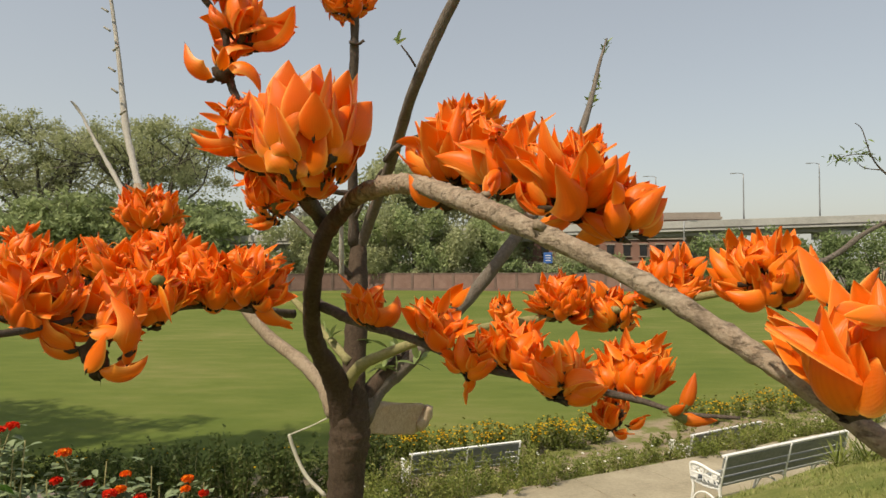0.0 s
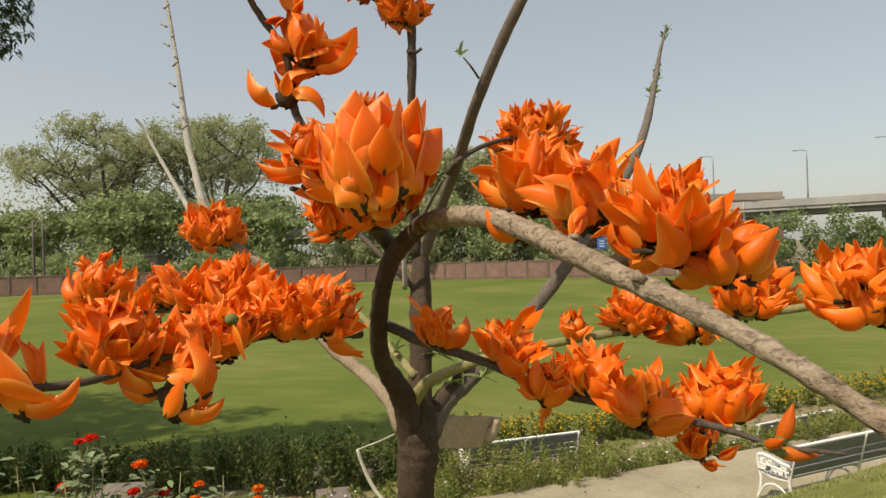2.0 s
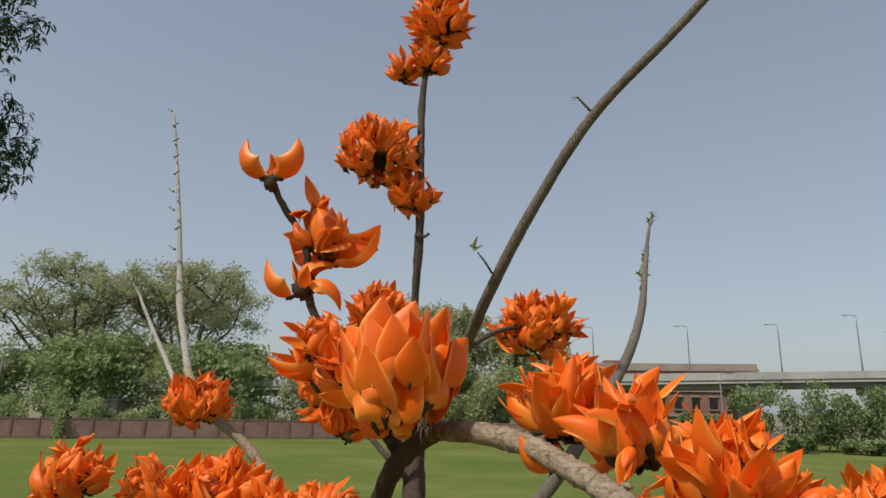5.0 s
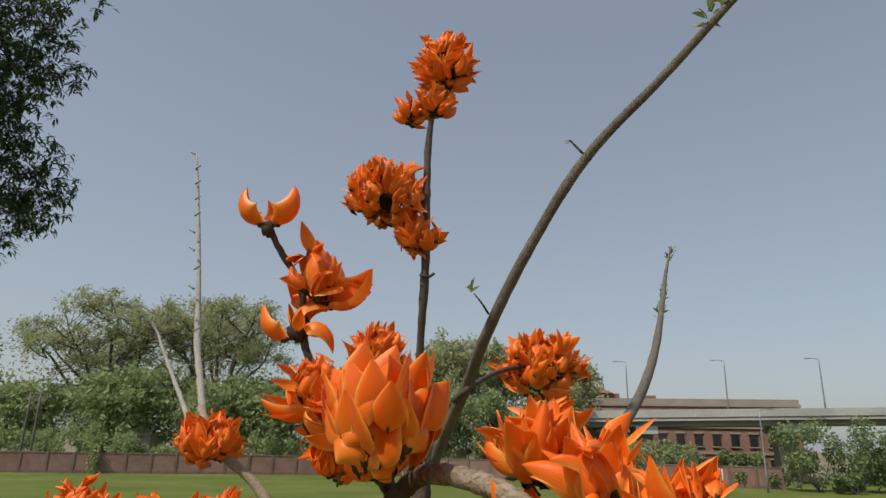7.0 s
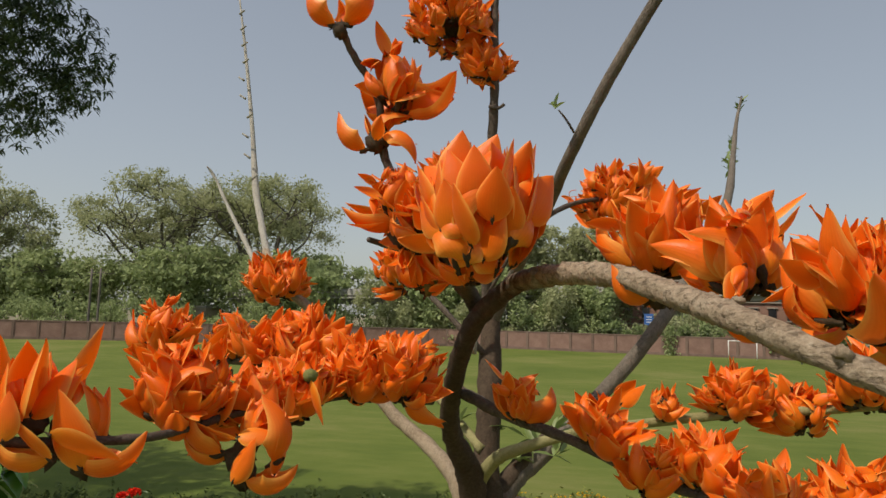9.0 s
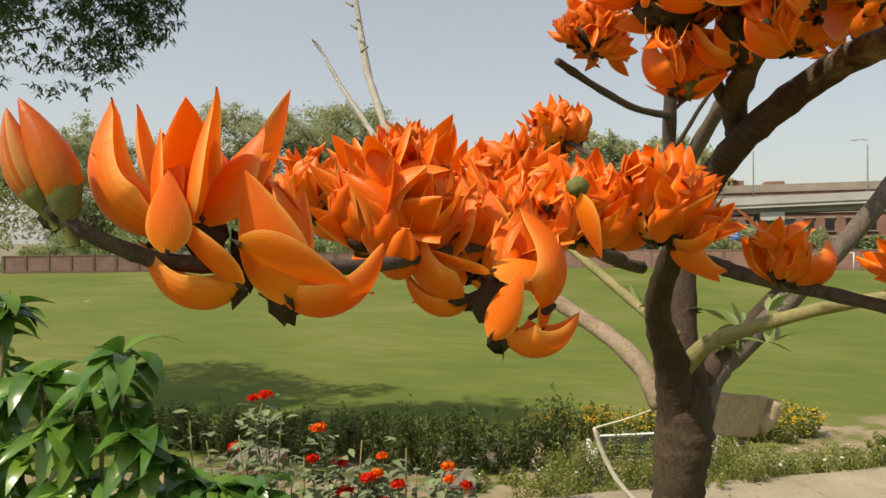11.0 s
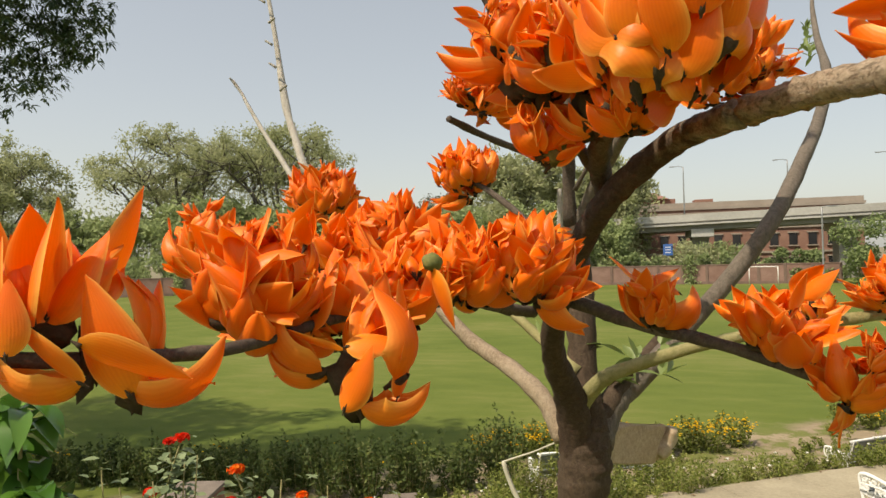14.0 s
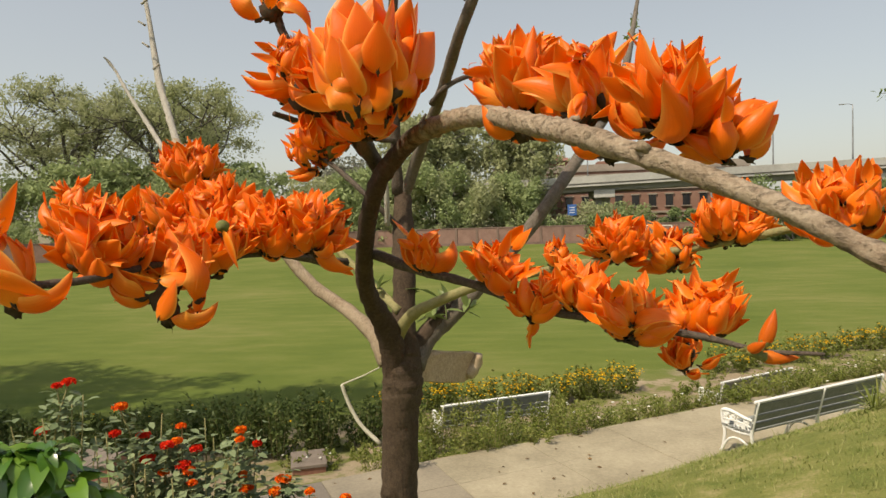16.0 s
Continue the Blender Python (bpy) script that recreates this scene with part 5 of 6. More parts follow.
# ---- benches ----
def bench(at, turn_deg, half, label):
    """A garden bench: three white cast-iron frames, slatted seat and back."""
    t = thing("garden_bench", at, label, "bench", "garden benches")
    t.rotation_euler = (0, 0, radians(turn_deg))
    for x in (-half, 0.0, half):
        rear = [(x, -0.30, 0.0, 0.022), (x, -0.26, 0.25, 0.024), (x, -0.25, 0.42, 0.024), (x, -0.31, 0.66, 0.022), (x, -0.37, 0.90, 0.020)]
        front = [(x, 0.30, 0.0, 0.022), (x, 0.25, 0.12, 0.022), (x, 0.22, 0.30, 0.024), (x, 0.24, 0.42, 0.024)]
        rail = [(x, -0.25, 0.40, 0.022), (x, 0.0, 0.38, 0.022), (x, 0.24, 0.41, 0.022)]
        arch = [(x, -0.27, 0.02, 0.016), (x, -0.16, 0.22, 0.016), (x, 0.0, 0.28, 0.016), (x, 0.16, 0.22, 0.016), (x, 0.28, 0.02, 0.016)]
        fr = part("frame", join(*[tube(r, 8, 4) for r in (rear, front, rail, arch)]), WHITE_IRON, t, "white cast-iron frame")
        if x != 0.0:
            arm = [(x, -0.29, 0.60, 0.018), (x, -0.12, 0.615, 0.024), (x, 0.08, 0.655, 0.026), (x, 0.22, 0.655, 0.027), (x, 0.27, 0.60, 0.022), (x, 0.25, 0.42, 0.02)]
            part("armrest", tube(arm, 8, 5), WHITE_IRON, fr)
            grille = [tube([(x, -0.22 + 0.09 * k, 0.42, 0.013), (x, -0.20 + 0.09 * k + 0.03 * (-1) ** k, 0.52, 0.013), (x, -0.22 + 0.09 * k, 0.63, 0.013)], 6, 4) for k in range(6)]
            grille += [tube([(x, -0.26, 0.50, 0.014), (x, 0.0, 0.53, 0.016), (x, 0.25, 0.52, 0.014)], 6, 4)]
            for y, z, r in ((-0.16, 0.56, 0.045), (-0.02, 0.50, 0.04), (0.08, 0.59, 0.05), (0.18, 0.49, 0.042), (-0.1, 0.48, 0.03), (0.2, 0.6, 0.035)):
                grille.append(tube([(x, y + r * math.cos(a), z + r * math.sin(a), 0.014) for a in (0, 1.26, 2.51, 3.77, 5.03, 6.28)], 6, 3))
                grille.append(blob((x, y, z), (0.012, 0.022, 0.022), 1, 0.1))
            part("side_grille", join(*grille), WHITE_IRON, fr, "cast scrollwork")
    for k in range(5):
        part("seat_slat", box_bm((2 * half + 0.06, 0.085, 0.028), (0, -0.19 + 0.1 * k, 0.435 - 0.01 * math.sin(k * 0.8)), bevel=0.005), SLAT_WOOD, t)
    for k, z in enumerate((0.53, 0.65, 0.79)):
        y = -0.265 - 0.24 * (z - 0.42)
        part("back_slat", box_bm((2 * half + 0.06, 0.026, 0.095 if k < 2 else 0.15), (0, y + 0.02, z), (14, 0, 0), 0.005), SLAT_WOOD, t)
    part("top_rail", box_bm((2 * half + 0.10, 0.05, 0.035), (0, -0.35, 0.895), (14, 0, 0), 0.008), WHITE_IRON, t)
    return t


bench((4.82, 10.60, PATH_Z + 0.01), 32, 1.42, "white slatted garden bench with cast-iron frames beside the path")
bench((-0.12, 13.2, float(ground_z(-0.12, 13.2)) - 0.05), 26, 1.15, "white garden bench half hidden behind flower beds")
bench((5.56, 15.47, float(ground_z(5.56, 15.47)) - 0.30), 34, 1.15, "white garden bench among dry flower beds")
bench((12.0, 18.9, float(ground_z(12.0, 18.9))), 32, 1.15, "white garden bench far along the beds")


def kerb_block(at, turn_deg, size, label):
    t = thing("stone_block", at, label, "block", "blocks beside the path")
    t.rotation_euler = (0, 0, radians(turn_deg))
    part("base", box_bm((size[0] - 0.04, size[1] - 0.04, size[2]), (0, 0, size[2] / 2), bevel=0.012), BLOCK_RED, t, "red brick base")
    part("cap", box_bm((size[0], size[1], 0.06), (0, 0, size[2] + 0.032), bevel=0.01), BLOCK_TOP, t, "worn stone cap")


kerb_block(ground_at(-3.35, 11.3, -0.04), 20, (0.62, 0.8, 0.20), "low brick block with a worn stone cap beside the path")
kerb_block((-6.1, 9.3, 0.0), 12, (0.75, 0.8, 0.22), "low brick block with a worn stone cap beside the path")


# ---- beds ----
def bush(at, size, n, leaf, seed, flowers=0, flower_mat=None, label="", name="bed_shrub", card=0.035, category="shrub", group="bed plants"):
    """A bed plant: stems, a loose mass of small leaves and, where it blooms, flower heads."""
    g = np.random.default_rng(seed)
    t = thing(name, at, label, category, group)
    w, d, h = size
    k = max(4, int(n / 60))
    tips = np.stack([g.uniform(-w / 2, w / 2, k), g.uniform(-d / 2, d / 2, k), h * g.uniform(0.55, 1.0, k)], 1)
    tagged(part("stem", join(*[tube([(q[0] * 0.5, q[1] * 0.5, -0.02, 0.006), (q[0] * 0.8, q[1] * 0.8, q[2] * 0.5, 0.005), (*q, 0.002)], 4, 2) for q in tips]), BARK_GREEN, t), kind="stuff")
    pick = tips[g.integers(0, k, n)]
    f = g.uniform(0.15, 1.05, n)[:, None]
    p = pick * np.concatenate([0.4 + 0.6 * f, 0.4 + 0.6 * f, f], 1) + g.normal(0, (0.06, 0.06, 0.05), (n, 3)) * min(1.0, h * 2.2)
    # loose sprigs that stand out of the mass
    sp = g.integers(0, k, n // 7)
    q = tips[sp] + np.stack([g.normal(0, 0.02, len(sp)), g.normal(0, 0.02, len(sp)), h * g.uniform(0.0, 0.26, len(sp)) * (0.4 + (sp % 3) * 0.5)], 1)
    p = np.concatenate([p, q])
    p[:, 2] = np.abs(p[:, 2])
    tagged(part("foliage", cards(p, card, seed, 0.0), leaf, t), kind="stuff")
    if flowers:
        c = tips[g.integers(0, k, flowers)] + np.concatenate([g.normal(0, 0.10, (flowers, 2)), g.uniform(0.0, 0.07, (flowers, 1))], 1)
        geos = [blob(q, (0.026, 0.026, 0.014), seed + i, 0.15, 3, 6) for i, q in enumerate(c)]
        tagged(part("bloom_mass", join(*geos), flower_mat, t), kind="stuff")
    return t


rr = random.Random(21)
i = 0
# dark hedge between the path and the lawn
for k in range(15):
    x = -13.2 + 0.80 * k
    y = 12.55 + 0.05 * (x + 6) + max(0, x + 4.0) * 0.42 + rr.uniform(-0.2, 0.2)
    bush(ground_at(x, y, -0.02), (1.05, 0.9, (0.62 + 0.034 * k) * rr.uniform(0.8, 1.25)), 1900, LEAF_HEDGE, 1000 + k, rr.choice((0, 4, 10)), FLOWER_YELLOW, "dark green bushy bed plant with few yellow blooms", "hedge_plant", 0.045)
for k in range(10):
    x = -2.4 + 0.62 * k
    y = 15.4 + 0.35 * (x + 2.0) + rr.uniform(-0.2, 0.2)
    bush(ground_at(x, y, -0.02), (0.85, 0.8, rr.uniform(0.6, 0.8)), 900, LEAF_BED, 1100 + k, rr.randint(50, 90), FLOWER_YELLOW, "marigold plants in yellow and orange bloom", "marigold_plant", 0.042)
for k in range(16):
    x = 6.2 + 0.62 * k
    y = 19.4 + 0.52 * (x - 6.2) + rr.uniform(-0.25, 0.25)
    bush(ground_at(x, y, -0.02), (0.95, 0.8, rr.uniform(0.5, 0.75)), 560, LEAF_BED, 1200 + k, rr.randint(30, 60), FLOWER_YELLOW, "marigold plants in yellow bloom", "marigold_plant", 0.045)
# weedy plants along the path's far edge and between the benches
for k in range(44):
    a = -1.6 + 0.29 * k + rr.uniform(-0.1, 0.1)
    s = 8.95 + rr.uniform(-0.35, 0.75)
    p = strip(5.0 + a, s)
    bush(ground_at(p.x, p.y, -0.02), (0.6, 0.5, rr.uniform(0.25, 0.56)), 620, LEAF_BED, 1300 + k, rr.choice((0, 0, 0, 0, 2, 3)), FLOWER_WHITE, "low weedy bed plant", "bed_plant", 0.024)
for k in range(26):
    p = strip(rr.uniform(2.5, 17.0), rr.uniform(10.3, 13.4))
    if abs(p.x + 0.1) < 1.5 and 12.4 < p.y < 14.0:
        continue
    bush(ground_at(p.x, p.y, -0.02), (0.8, 0.6, rr.uniform(0.15, 0.42)), 240, LEAF_BED, 1400 + k, rr.choice((0, 0, 0, 4)), FLOWER_WHITE, "low weedy bed plant", "bed_plant", 0.036)
for k in range(9):
    p = ground_at(-1.55 + 0.36 * k + rr.uniform(-0.1, 0.1), 11.75 + 0.16 * k + rr.uniform(-0.15, 0.15), -0.02)
    bush(p, (0.6, 0.5, rr.uniform(0.66, 0.9)), 850, LEAF_BED, 1600 + k, 0, None, "leafy weeds in front of a garden bench", "bed_plant", 0.026)
for k in range(12):
    p = ground_at(-3.6 + 0.45 * k + rr.uniform(-0.2, 0.2), 11.2 + 0.22 * k + rr.uniform(-0.3, 0.3), -0.02)
    bush(p, (0.8, 0.6, rr.uniform(0.10, 0.25)), 240, LEAF_BED, 1500 + k, 0, None, "low green ground cover", "ground_cover", 0.03)


def litter():
    # fallen leaves on the path and a scrap of paper on the lawn
    g = np.random.default_rng(31)
    n = 70
    a, s = g.uniform(-6, 12, n), g.uniform(6.8, 8.9, n)
    at = np.stack([0.866 * a - 0.5 * s, 0.5 * a + 0.866 * s, 0 * a + PATH_Z + 0.022], 1)
    w = g.normal(0, 1, (n, 3)) * np.array([1, 1, 0.12])
    ob = part("leaf_litter", leaves(at, w, 0.07, 0.035, 3, 0.1, 0.2, 4), DRY_LEAF)
    tagged(ob, "dry brown fallen leaves scattered on the path", "leaves", kind="stuff")
    scrap = part("paper_scrap", blob((0, 0, 0.05), (0.13, 0.10, 0.06), 8, 0.3, 6, 8), FLOWER_WHITE)
    scrap.location = (-42.94, 39.68, LAWN)
    tagged(scrap, "crumpled white paper scrap lying on the lawn", "paper")


litter()


def bank_grass():
    g = np.random.default_rng(9)
    n = 80000
    x, y = g.uniform(0.6, 9.0, n), g.uniform(3.2, 13.0, n)
    s = -0.5 * x + 0.866 * y
    keep = (s < 6.85) & (g.random(n) < np.clip(0.25 + (y - 3) / 8, 0, 1))
    x, y = x[keep], y[keep]
    z = ground_z(x, y)
    n = len(x)
    patch = 0.5 + 0.5 * np.sin(1.9 * x + 0.7 * y) * np.sin(2.3 * y - 0.8 * x + 1.0)
    h = g.uniform(0.015, 0.055, n) * (0.6 + 0.8 * patch) * (1 + 1.2 * (g.random(n) < 0.05))
    a = g.uniform(0, 6.28, n)
    lean = g.uniform(0.3, 1.6, n) * h
    w = 0.0055
    b = np.stack([x, y, z - 0.01], 1)
    side = np.stack([np.cos(a), np.sin(a), 0 * a], 1) * w
    tip = b + np.stack([-np.sin(a) * lean, np.cos(a) * lean, h], 1)
    V = np.stack([b - side, b + side, tip], 1).reshape(-1, 3)
    ob = part("bank_grass", (V, np.arange(3 * n).reshape(-1, 3)), GRASS_BLADE)
    tagged(ob, "short dry grass blades on the bank", "grass", kind="stuff")


bank_grass()


def grass_tuft(at, seed, h=0.42):
    g = np.random.default_rng(seed)
    t = thing("grass_tuft", at, "tuft of long strap-like green leaves on the bank", "grass")
    ways = g.normal(0, 1, (46, 3)) * np.array([0.75, 0.75, 0]) + np.array([0, 0, 1.0])
    tagged(part("foliage", leaves(g.normal(0, 0.05, (46, 3)) * np.array([1, 1, 0]), ways, h, 0.018, seed, 1.3, 0.2, 6), LEAF_BED, t), kind="stuff")


grass_tuft(ground_at(4.35, 7.6, -0.02), 1)
grass_tuft(ground_at(4.55, 7.3, -0.02), 3)
grass_tuft(ground_at(4.75, 7.9, -0.02), 2)


# ---- field, wall, far trees ----
def far_tree(at, h, crown, leaf, seed, n=7000, spread=1.0, bare=0.0, card=0.34, label="", trunk=0.45, name="tree", skirt=0.2):
    """A broad field tree: trunk, long forking limbs that show, and leaf pads with gaps between."""
    g = np.random.default_rng(seed)
    t = thing(name, at, label, "tree", "trees beyond the field")
    w = crown * spread
    open_crown = leaf is LEAF_TREE_HAZED
    geos = [tube([(0, 0, -0.5, trunk), (0.2, 0, h * 0.12, trunk * 0.85), (0.1, 0.2, h * 0.27, trunk * 0.75)], 8, 3, 0.05, seed)]
    tips = []
    for k in range(11):
        a = 2 * math.pi * k / 11 + g.uniform(-0.3, 0.3)
        r = w * g.uniform(0.35, 1.0)
        dome = h * (0.60 + 0.38 * math.sqrt(max(0.0, 1 - (r / (w * 1.05)) ** 2)))
        top = np.array([r * math.cos(a), r * math.sin(a), dome * g.uniform(0.84, 0.99)])
        mid = np.array([0.42 * top[0], 0.42 * top[1], h * 0.27 + 0.5 * (top[2] - h * 0.27)]) + g.normal(0, 0.035 * h, 3)
        geos.append(tube([(0.1, 0.2, h * 0.24, trunk * 0.5), (*mid, trunk * 0.36), (*((mid + top) / 2 + g.normal(0, 0.02 * h, 3)), trunk * 0.24), (*top, 0.06)], 6, 4, 0.06, seed + k))
        tips.append(top)
        for _ in range(8):
            f = g.uniform(0.15, 0.9)
            src = mid + (top - mid) * f
            out = np.array([g.normal(0, w * 0.24), g.normal(0, w * 0.24), abs(g.normal(0, h * 0.10)) + h * 0.02])
            q = src + out
            rq = math.hypot(q[0], q[1])
            if rq > w * 1.05:
                q[:2] *= w * 1.05 / rq
            q[2] = min(q[2], h * (0.58 + 0.40 * math.sqrt(max(0.0, 1 - (min(rq, w * 1.04) / (w * 1.05)) ** 2))))
            geos.append(tube([(*src, trunk * 0.2), (*((src + q) / 2 + g.normal(0, 0.35, 3)), trunk * 0.13), (*q, 0.035)], 5, 3, 0.06))
            tips.append(q)
            if g.random() < 0.4:
                tips.append(src + g.normal(0, (w * 0.06, w * 0.06, h * 0.04)))
            for _ in range(2):
                e = q + g.normal(0, (w * 0.09, w * 0.09, h * 0.03))
                m = src + (q - src) * g.uniform(0.4, 0.8)
                geos.append(tube([(*m, trunk * 0.1), (*((m + e) / 2 + g.normal(0, 0.2, 3)), trunk * 0.07), (*e, 0.025)], 4, 2))
                tips.append(e)
    part("trunk", join(*geos), TREE_BARK, t)
    tips = np.array(tips)
    tips = tips[g.random(len(tips)) > bare]
    kk = g.integers(0, len(tips), n)
    pad = np.array([w * 0.105, w * 0.105, h * 0.042]) if open_crown else np.array([w * 0.13, w * 0.13, h * 0.05])
    d = g.normal(0, 1, (n, 3))
    d /= np.linalg.norm(d, axis=1)[:, None]
    p = tips[kk] + d * g.uniform(0.1, 1.45, (n, 1)) * pad * g.uniform(0.6, 1.4, len(tips))[kk][:, None]
    if skirt:
        low = g.random(n) < (skirt if open_crown else 0.4)
        p[low, 2] *= g.uniform(0.3, 1.0, low.sum())
    tagged(part("crown", cards(p, card, seed), leaf, t), kind="stuff")
    return t


def far_bush(at, w, h, leaf, seed, n=1500, card=0.25, label="dense green bush beyond the field"):
    g = np.random.default_rng(seed)
    t = thing("bush", at, label, "bush", "bushes beyond the field")
    k = 14
    c = np.stack([g.normal(0, w * 0.28, k), g.normal(0, w * 0.2, k), h * g.uniform(0.2, 0.85, k)], 1)
    part("stem", join(*[tube([(0, 0, -0.2, 0.09), (*(q * 0.5), 0.06), (*q, 0.03)], 5, 2) for q in c[:6]]), TREE_BARK, t)
    d = g.normal(0, 1, (n, 3))
    p = c[g.integers(0, k, n)] + d / (np.linalg.norm(d, axis=1)[:, None] + 1e-6) * np.array([w, w, h]) * 0.17 * g.uniform(0.5, 1.1, (n, 1))
    p[:, 2] = np.maximum(p[:, 2], 0.05)
    tagged(part("foliage", cards(p, card, seed), leaf, t), kind="stuff")


# the field's trees and bushes carry the air's haze in their leaf colour
BIG = "tall spreading tree with thin foliage in haze-paled grey-green"
far_tree((-84, 118, LAWN), 32.5, 14, LEAF_TREE_HAZED, 31, 30000, 1.25, 0.25, 0.27, BIG, 0.8)
far_tree((-62, 118, LAWN), 32.5, 13, LEAF_TREE_HAZED, 32, 30000, 1.25, 0.25, 0.27, BIG, 0.8)
far_tree((-113, 101, LAWN), 28, 12, LEAF_TREE_HAZED, 33, 26000, 1.15, 0.15, 0.32, BIG)
far_tree((-138, 100, LAWN), 27, 12, LEAF_TREE_HAZED, 34, 10000, 1.0, 0.1, 0.5, BIG)
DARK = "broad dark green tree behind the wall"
far_tree((-76, 112, LAWN), 17, 11, LEAF_DARK_HAZED, 35, 15000, 1.35, 0.0, 0.45, DARK)
far_tree((-53, 112, LAWN), 15.5, 10, LEAF_DARK_HAZED, 36, 15000, 1.35, 0.0, 0.45, DARK)
far_tree((-96, 106, LAWN), 15, 10, LEAF_DARK_HAZED, 37, 15000, 1.35, 0.0, 0.45, DARK)
far_tree((-14, 118, LAWN), 23.5, 10, LEAF_TREE_HAZED, 38, 22000, 1.0, 0.0, 0.36, BIG, skirt=0.4)
far_tree((1, 116, LAWN), 21, 8.5, LEAF_TREE_HAZED, 39, 18000, 1.0, 0.0, 0.36, BIG, skirt=0.4)
far_tree((-24, 112, LAWN), 14, 8, LEAF_DARK_HAZED, 40, 9000, 1.0, 0.0, 0.42, DARK)
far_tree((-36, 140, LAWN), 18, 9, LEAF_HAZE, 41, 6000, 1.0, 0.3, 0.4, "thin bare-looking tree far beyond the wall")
far_tree((-118, 112, LAWN), 14, 10, LEAF_DARK_HAZED, 42, 9000, 1.0, 0.0, 0.5, DARK)
rb = random.Random(5)
for k in range(34):
    x = -120 + 4.2 * k + rb.uniform(-1, 1)
    y = 106 + rb.uniform(0, 3) - max(0, (-35 - x)) * 0.38
    far_bush((x, y, LAWN), rb.uniform(5, 8), rb.uniform(4.0, 7.5), rb.choice((LEAF_DARK_HAZED, LEAF_DARK_HAZED, LEAF_TREE_HAZED)), 2000 + k)
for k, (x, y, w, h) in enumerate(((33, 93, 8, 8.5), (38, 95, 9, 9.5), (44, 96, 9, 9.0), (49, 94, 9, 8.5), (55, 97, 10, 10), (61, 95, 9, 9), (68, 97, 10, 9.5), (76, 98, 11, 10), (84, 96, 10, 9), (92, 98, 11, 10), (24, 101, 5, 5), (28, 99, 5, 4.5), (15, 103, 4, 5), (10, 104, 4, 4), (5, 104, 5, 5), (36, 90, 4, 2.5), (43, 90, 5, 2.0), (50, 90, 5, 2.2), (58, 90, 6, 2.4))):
    far_bush((x, y, LAWN), w, h, LEAF_BUSH_HAZED, 2100 + k, 2600, 0.26)
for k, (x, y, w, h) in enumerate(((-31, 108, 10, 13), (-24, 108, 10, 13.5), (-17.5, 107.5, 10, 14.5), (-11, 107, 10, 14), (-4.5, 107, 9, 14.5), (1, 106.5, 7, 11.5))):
    far_bush((x, y, LAWN), w, h, LEAF_DARK_HAZED if k % 2 else LEAF_TREE_HAZED, 2200 + k, 6000, 0.30, "tall leafy bush in front of the elevated road")


def boundary_wall():
    """A red panel wall with posts and a coping, in two runs that meet at a corner."""
    wall = new("wall_boundary")
    tagged(wall, "weathered red brick boundary wall with posts and coping", "wall", kind="structure")
    runs = (((-96.0, 73.0), (-22.0, 104.0)), ((-22.0, 104.0), (30.0, 97.0)))
    h = 2.75
    for (x0, y0), (x1, y1) in runs:
        length = math.hypot(x1 - x0, y1 - y0)
        deg = math.degrees(math.atan2(y1 - y0, x1 - x0))
        n = round(length / 3.3)
        step = length / n
        panel = as_mesh("panel", box_bm((step - 0.32, 0.22, h - 0.5), (0, 0, (h - 0.5) / 2 + 0.35), bevel=0.02))
        plinth = as_mesh("plinth", box_bm((step, 0.36, 0.55), (0, 0, 0.1), bevel=0.02))
        post = as_mesh("post", box_bm((0.36, 0.42, h + 0.1), (0, 0, (h + 0.1) / 2 - 0.1), bevel=0.02))
        coping = as_mesh("coping", box_bm((step - 0.3, 0.34, 0.16), (0, 0, h - 0.08), bevel=0.02))
        for me, m in ((panel, WALL_RED), (plinth, WALL_POST), (post, WALL_POST), (coping, WALL_POST)):
            me.materials.append(m)
        for k in range(n + 1):
            f = k / n
            at = pose(x0 + (x1 - x0) * f, y0 + (y1 - y0) * f, LAWN, 0, 0, deg)
            part("post", post, None, wall).matrix_basis = at
            if k < n:
                mid = pose(x0 + (x1 - x0) * (f + 0.5 / n), y0 + (y1 - y0) * (f + 0.5 / n), LAWN, 0, 0, deg)
                for name, me in (("panel", panel), ("plinth", plinth), ("coping", coping)):
                    part(name, me, None, wall).matrix_basis = mid
    # coiled wire over the right-hand run
    (x0, y0), (x1, y1) = runs[1]
    rows = []
    for k in range(520):
        f = k / 519
        a = k * 0.9
        rows.append((x0 + (x1 - x0) * f, y0 + (y1 - y0) * f + 0.3 * math.cos(a), LAWN + h + 0.5 + 0.32 * math.sin(a), 0.014))
    part("coiled_wire", tube(rows, 3, 1), WIRE, wall, "rusty coiled barbed wire")


boundary_wall()


def climber(at, h, seed):
    g = np.random.default_rng(seed)
    t = thing("climbing_plant", at, "green creeper growing up the boundary wall", "creeper")
    p = np.stack([g.normal(0, 0.45, 500), g.normal(0, 0.15, 500), g.uniform(0, h, 500)], 1)
    part("stem", tube([(0, 0, -0.1, 0.04), (0.1, 0, h * 0.5, 0.03), (0, 0, h, 0.01)], 5, 3), TREE_BARK, t)
    tagged(part("foliage", cards(p, 0.2, seed), LEAF_DARK_HAZED, t), kind="stuff")


climber((-62.5, 86.3, LAWN), 3.9, 1)
climber((11.5, 99.0, LAWN), 4.2, 2)


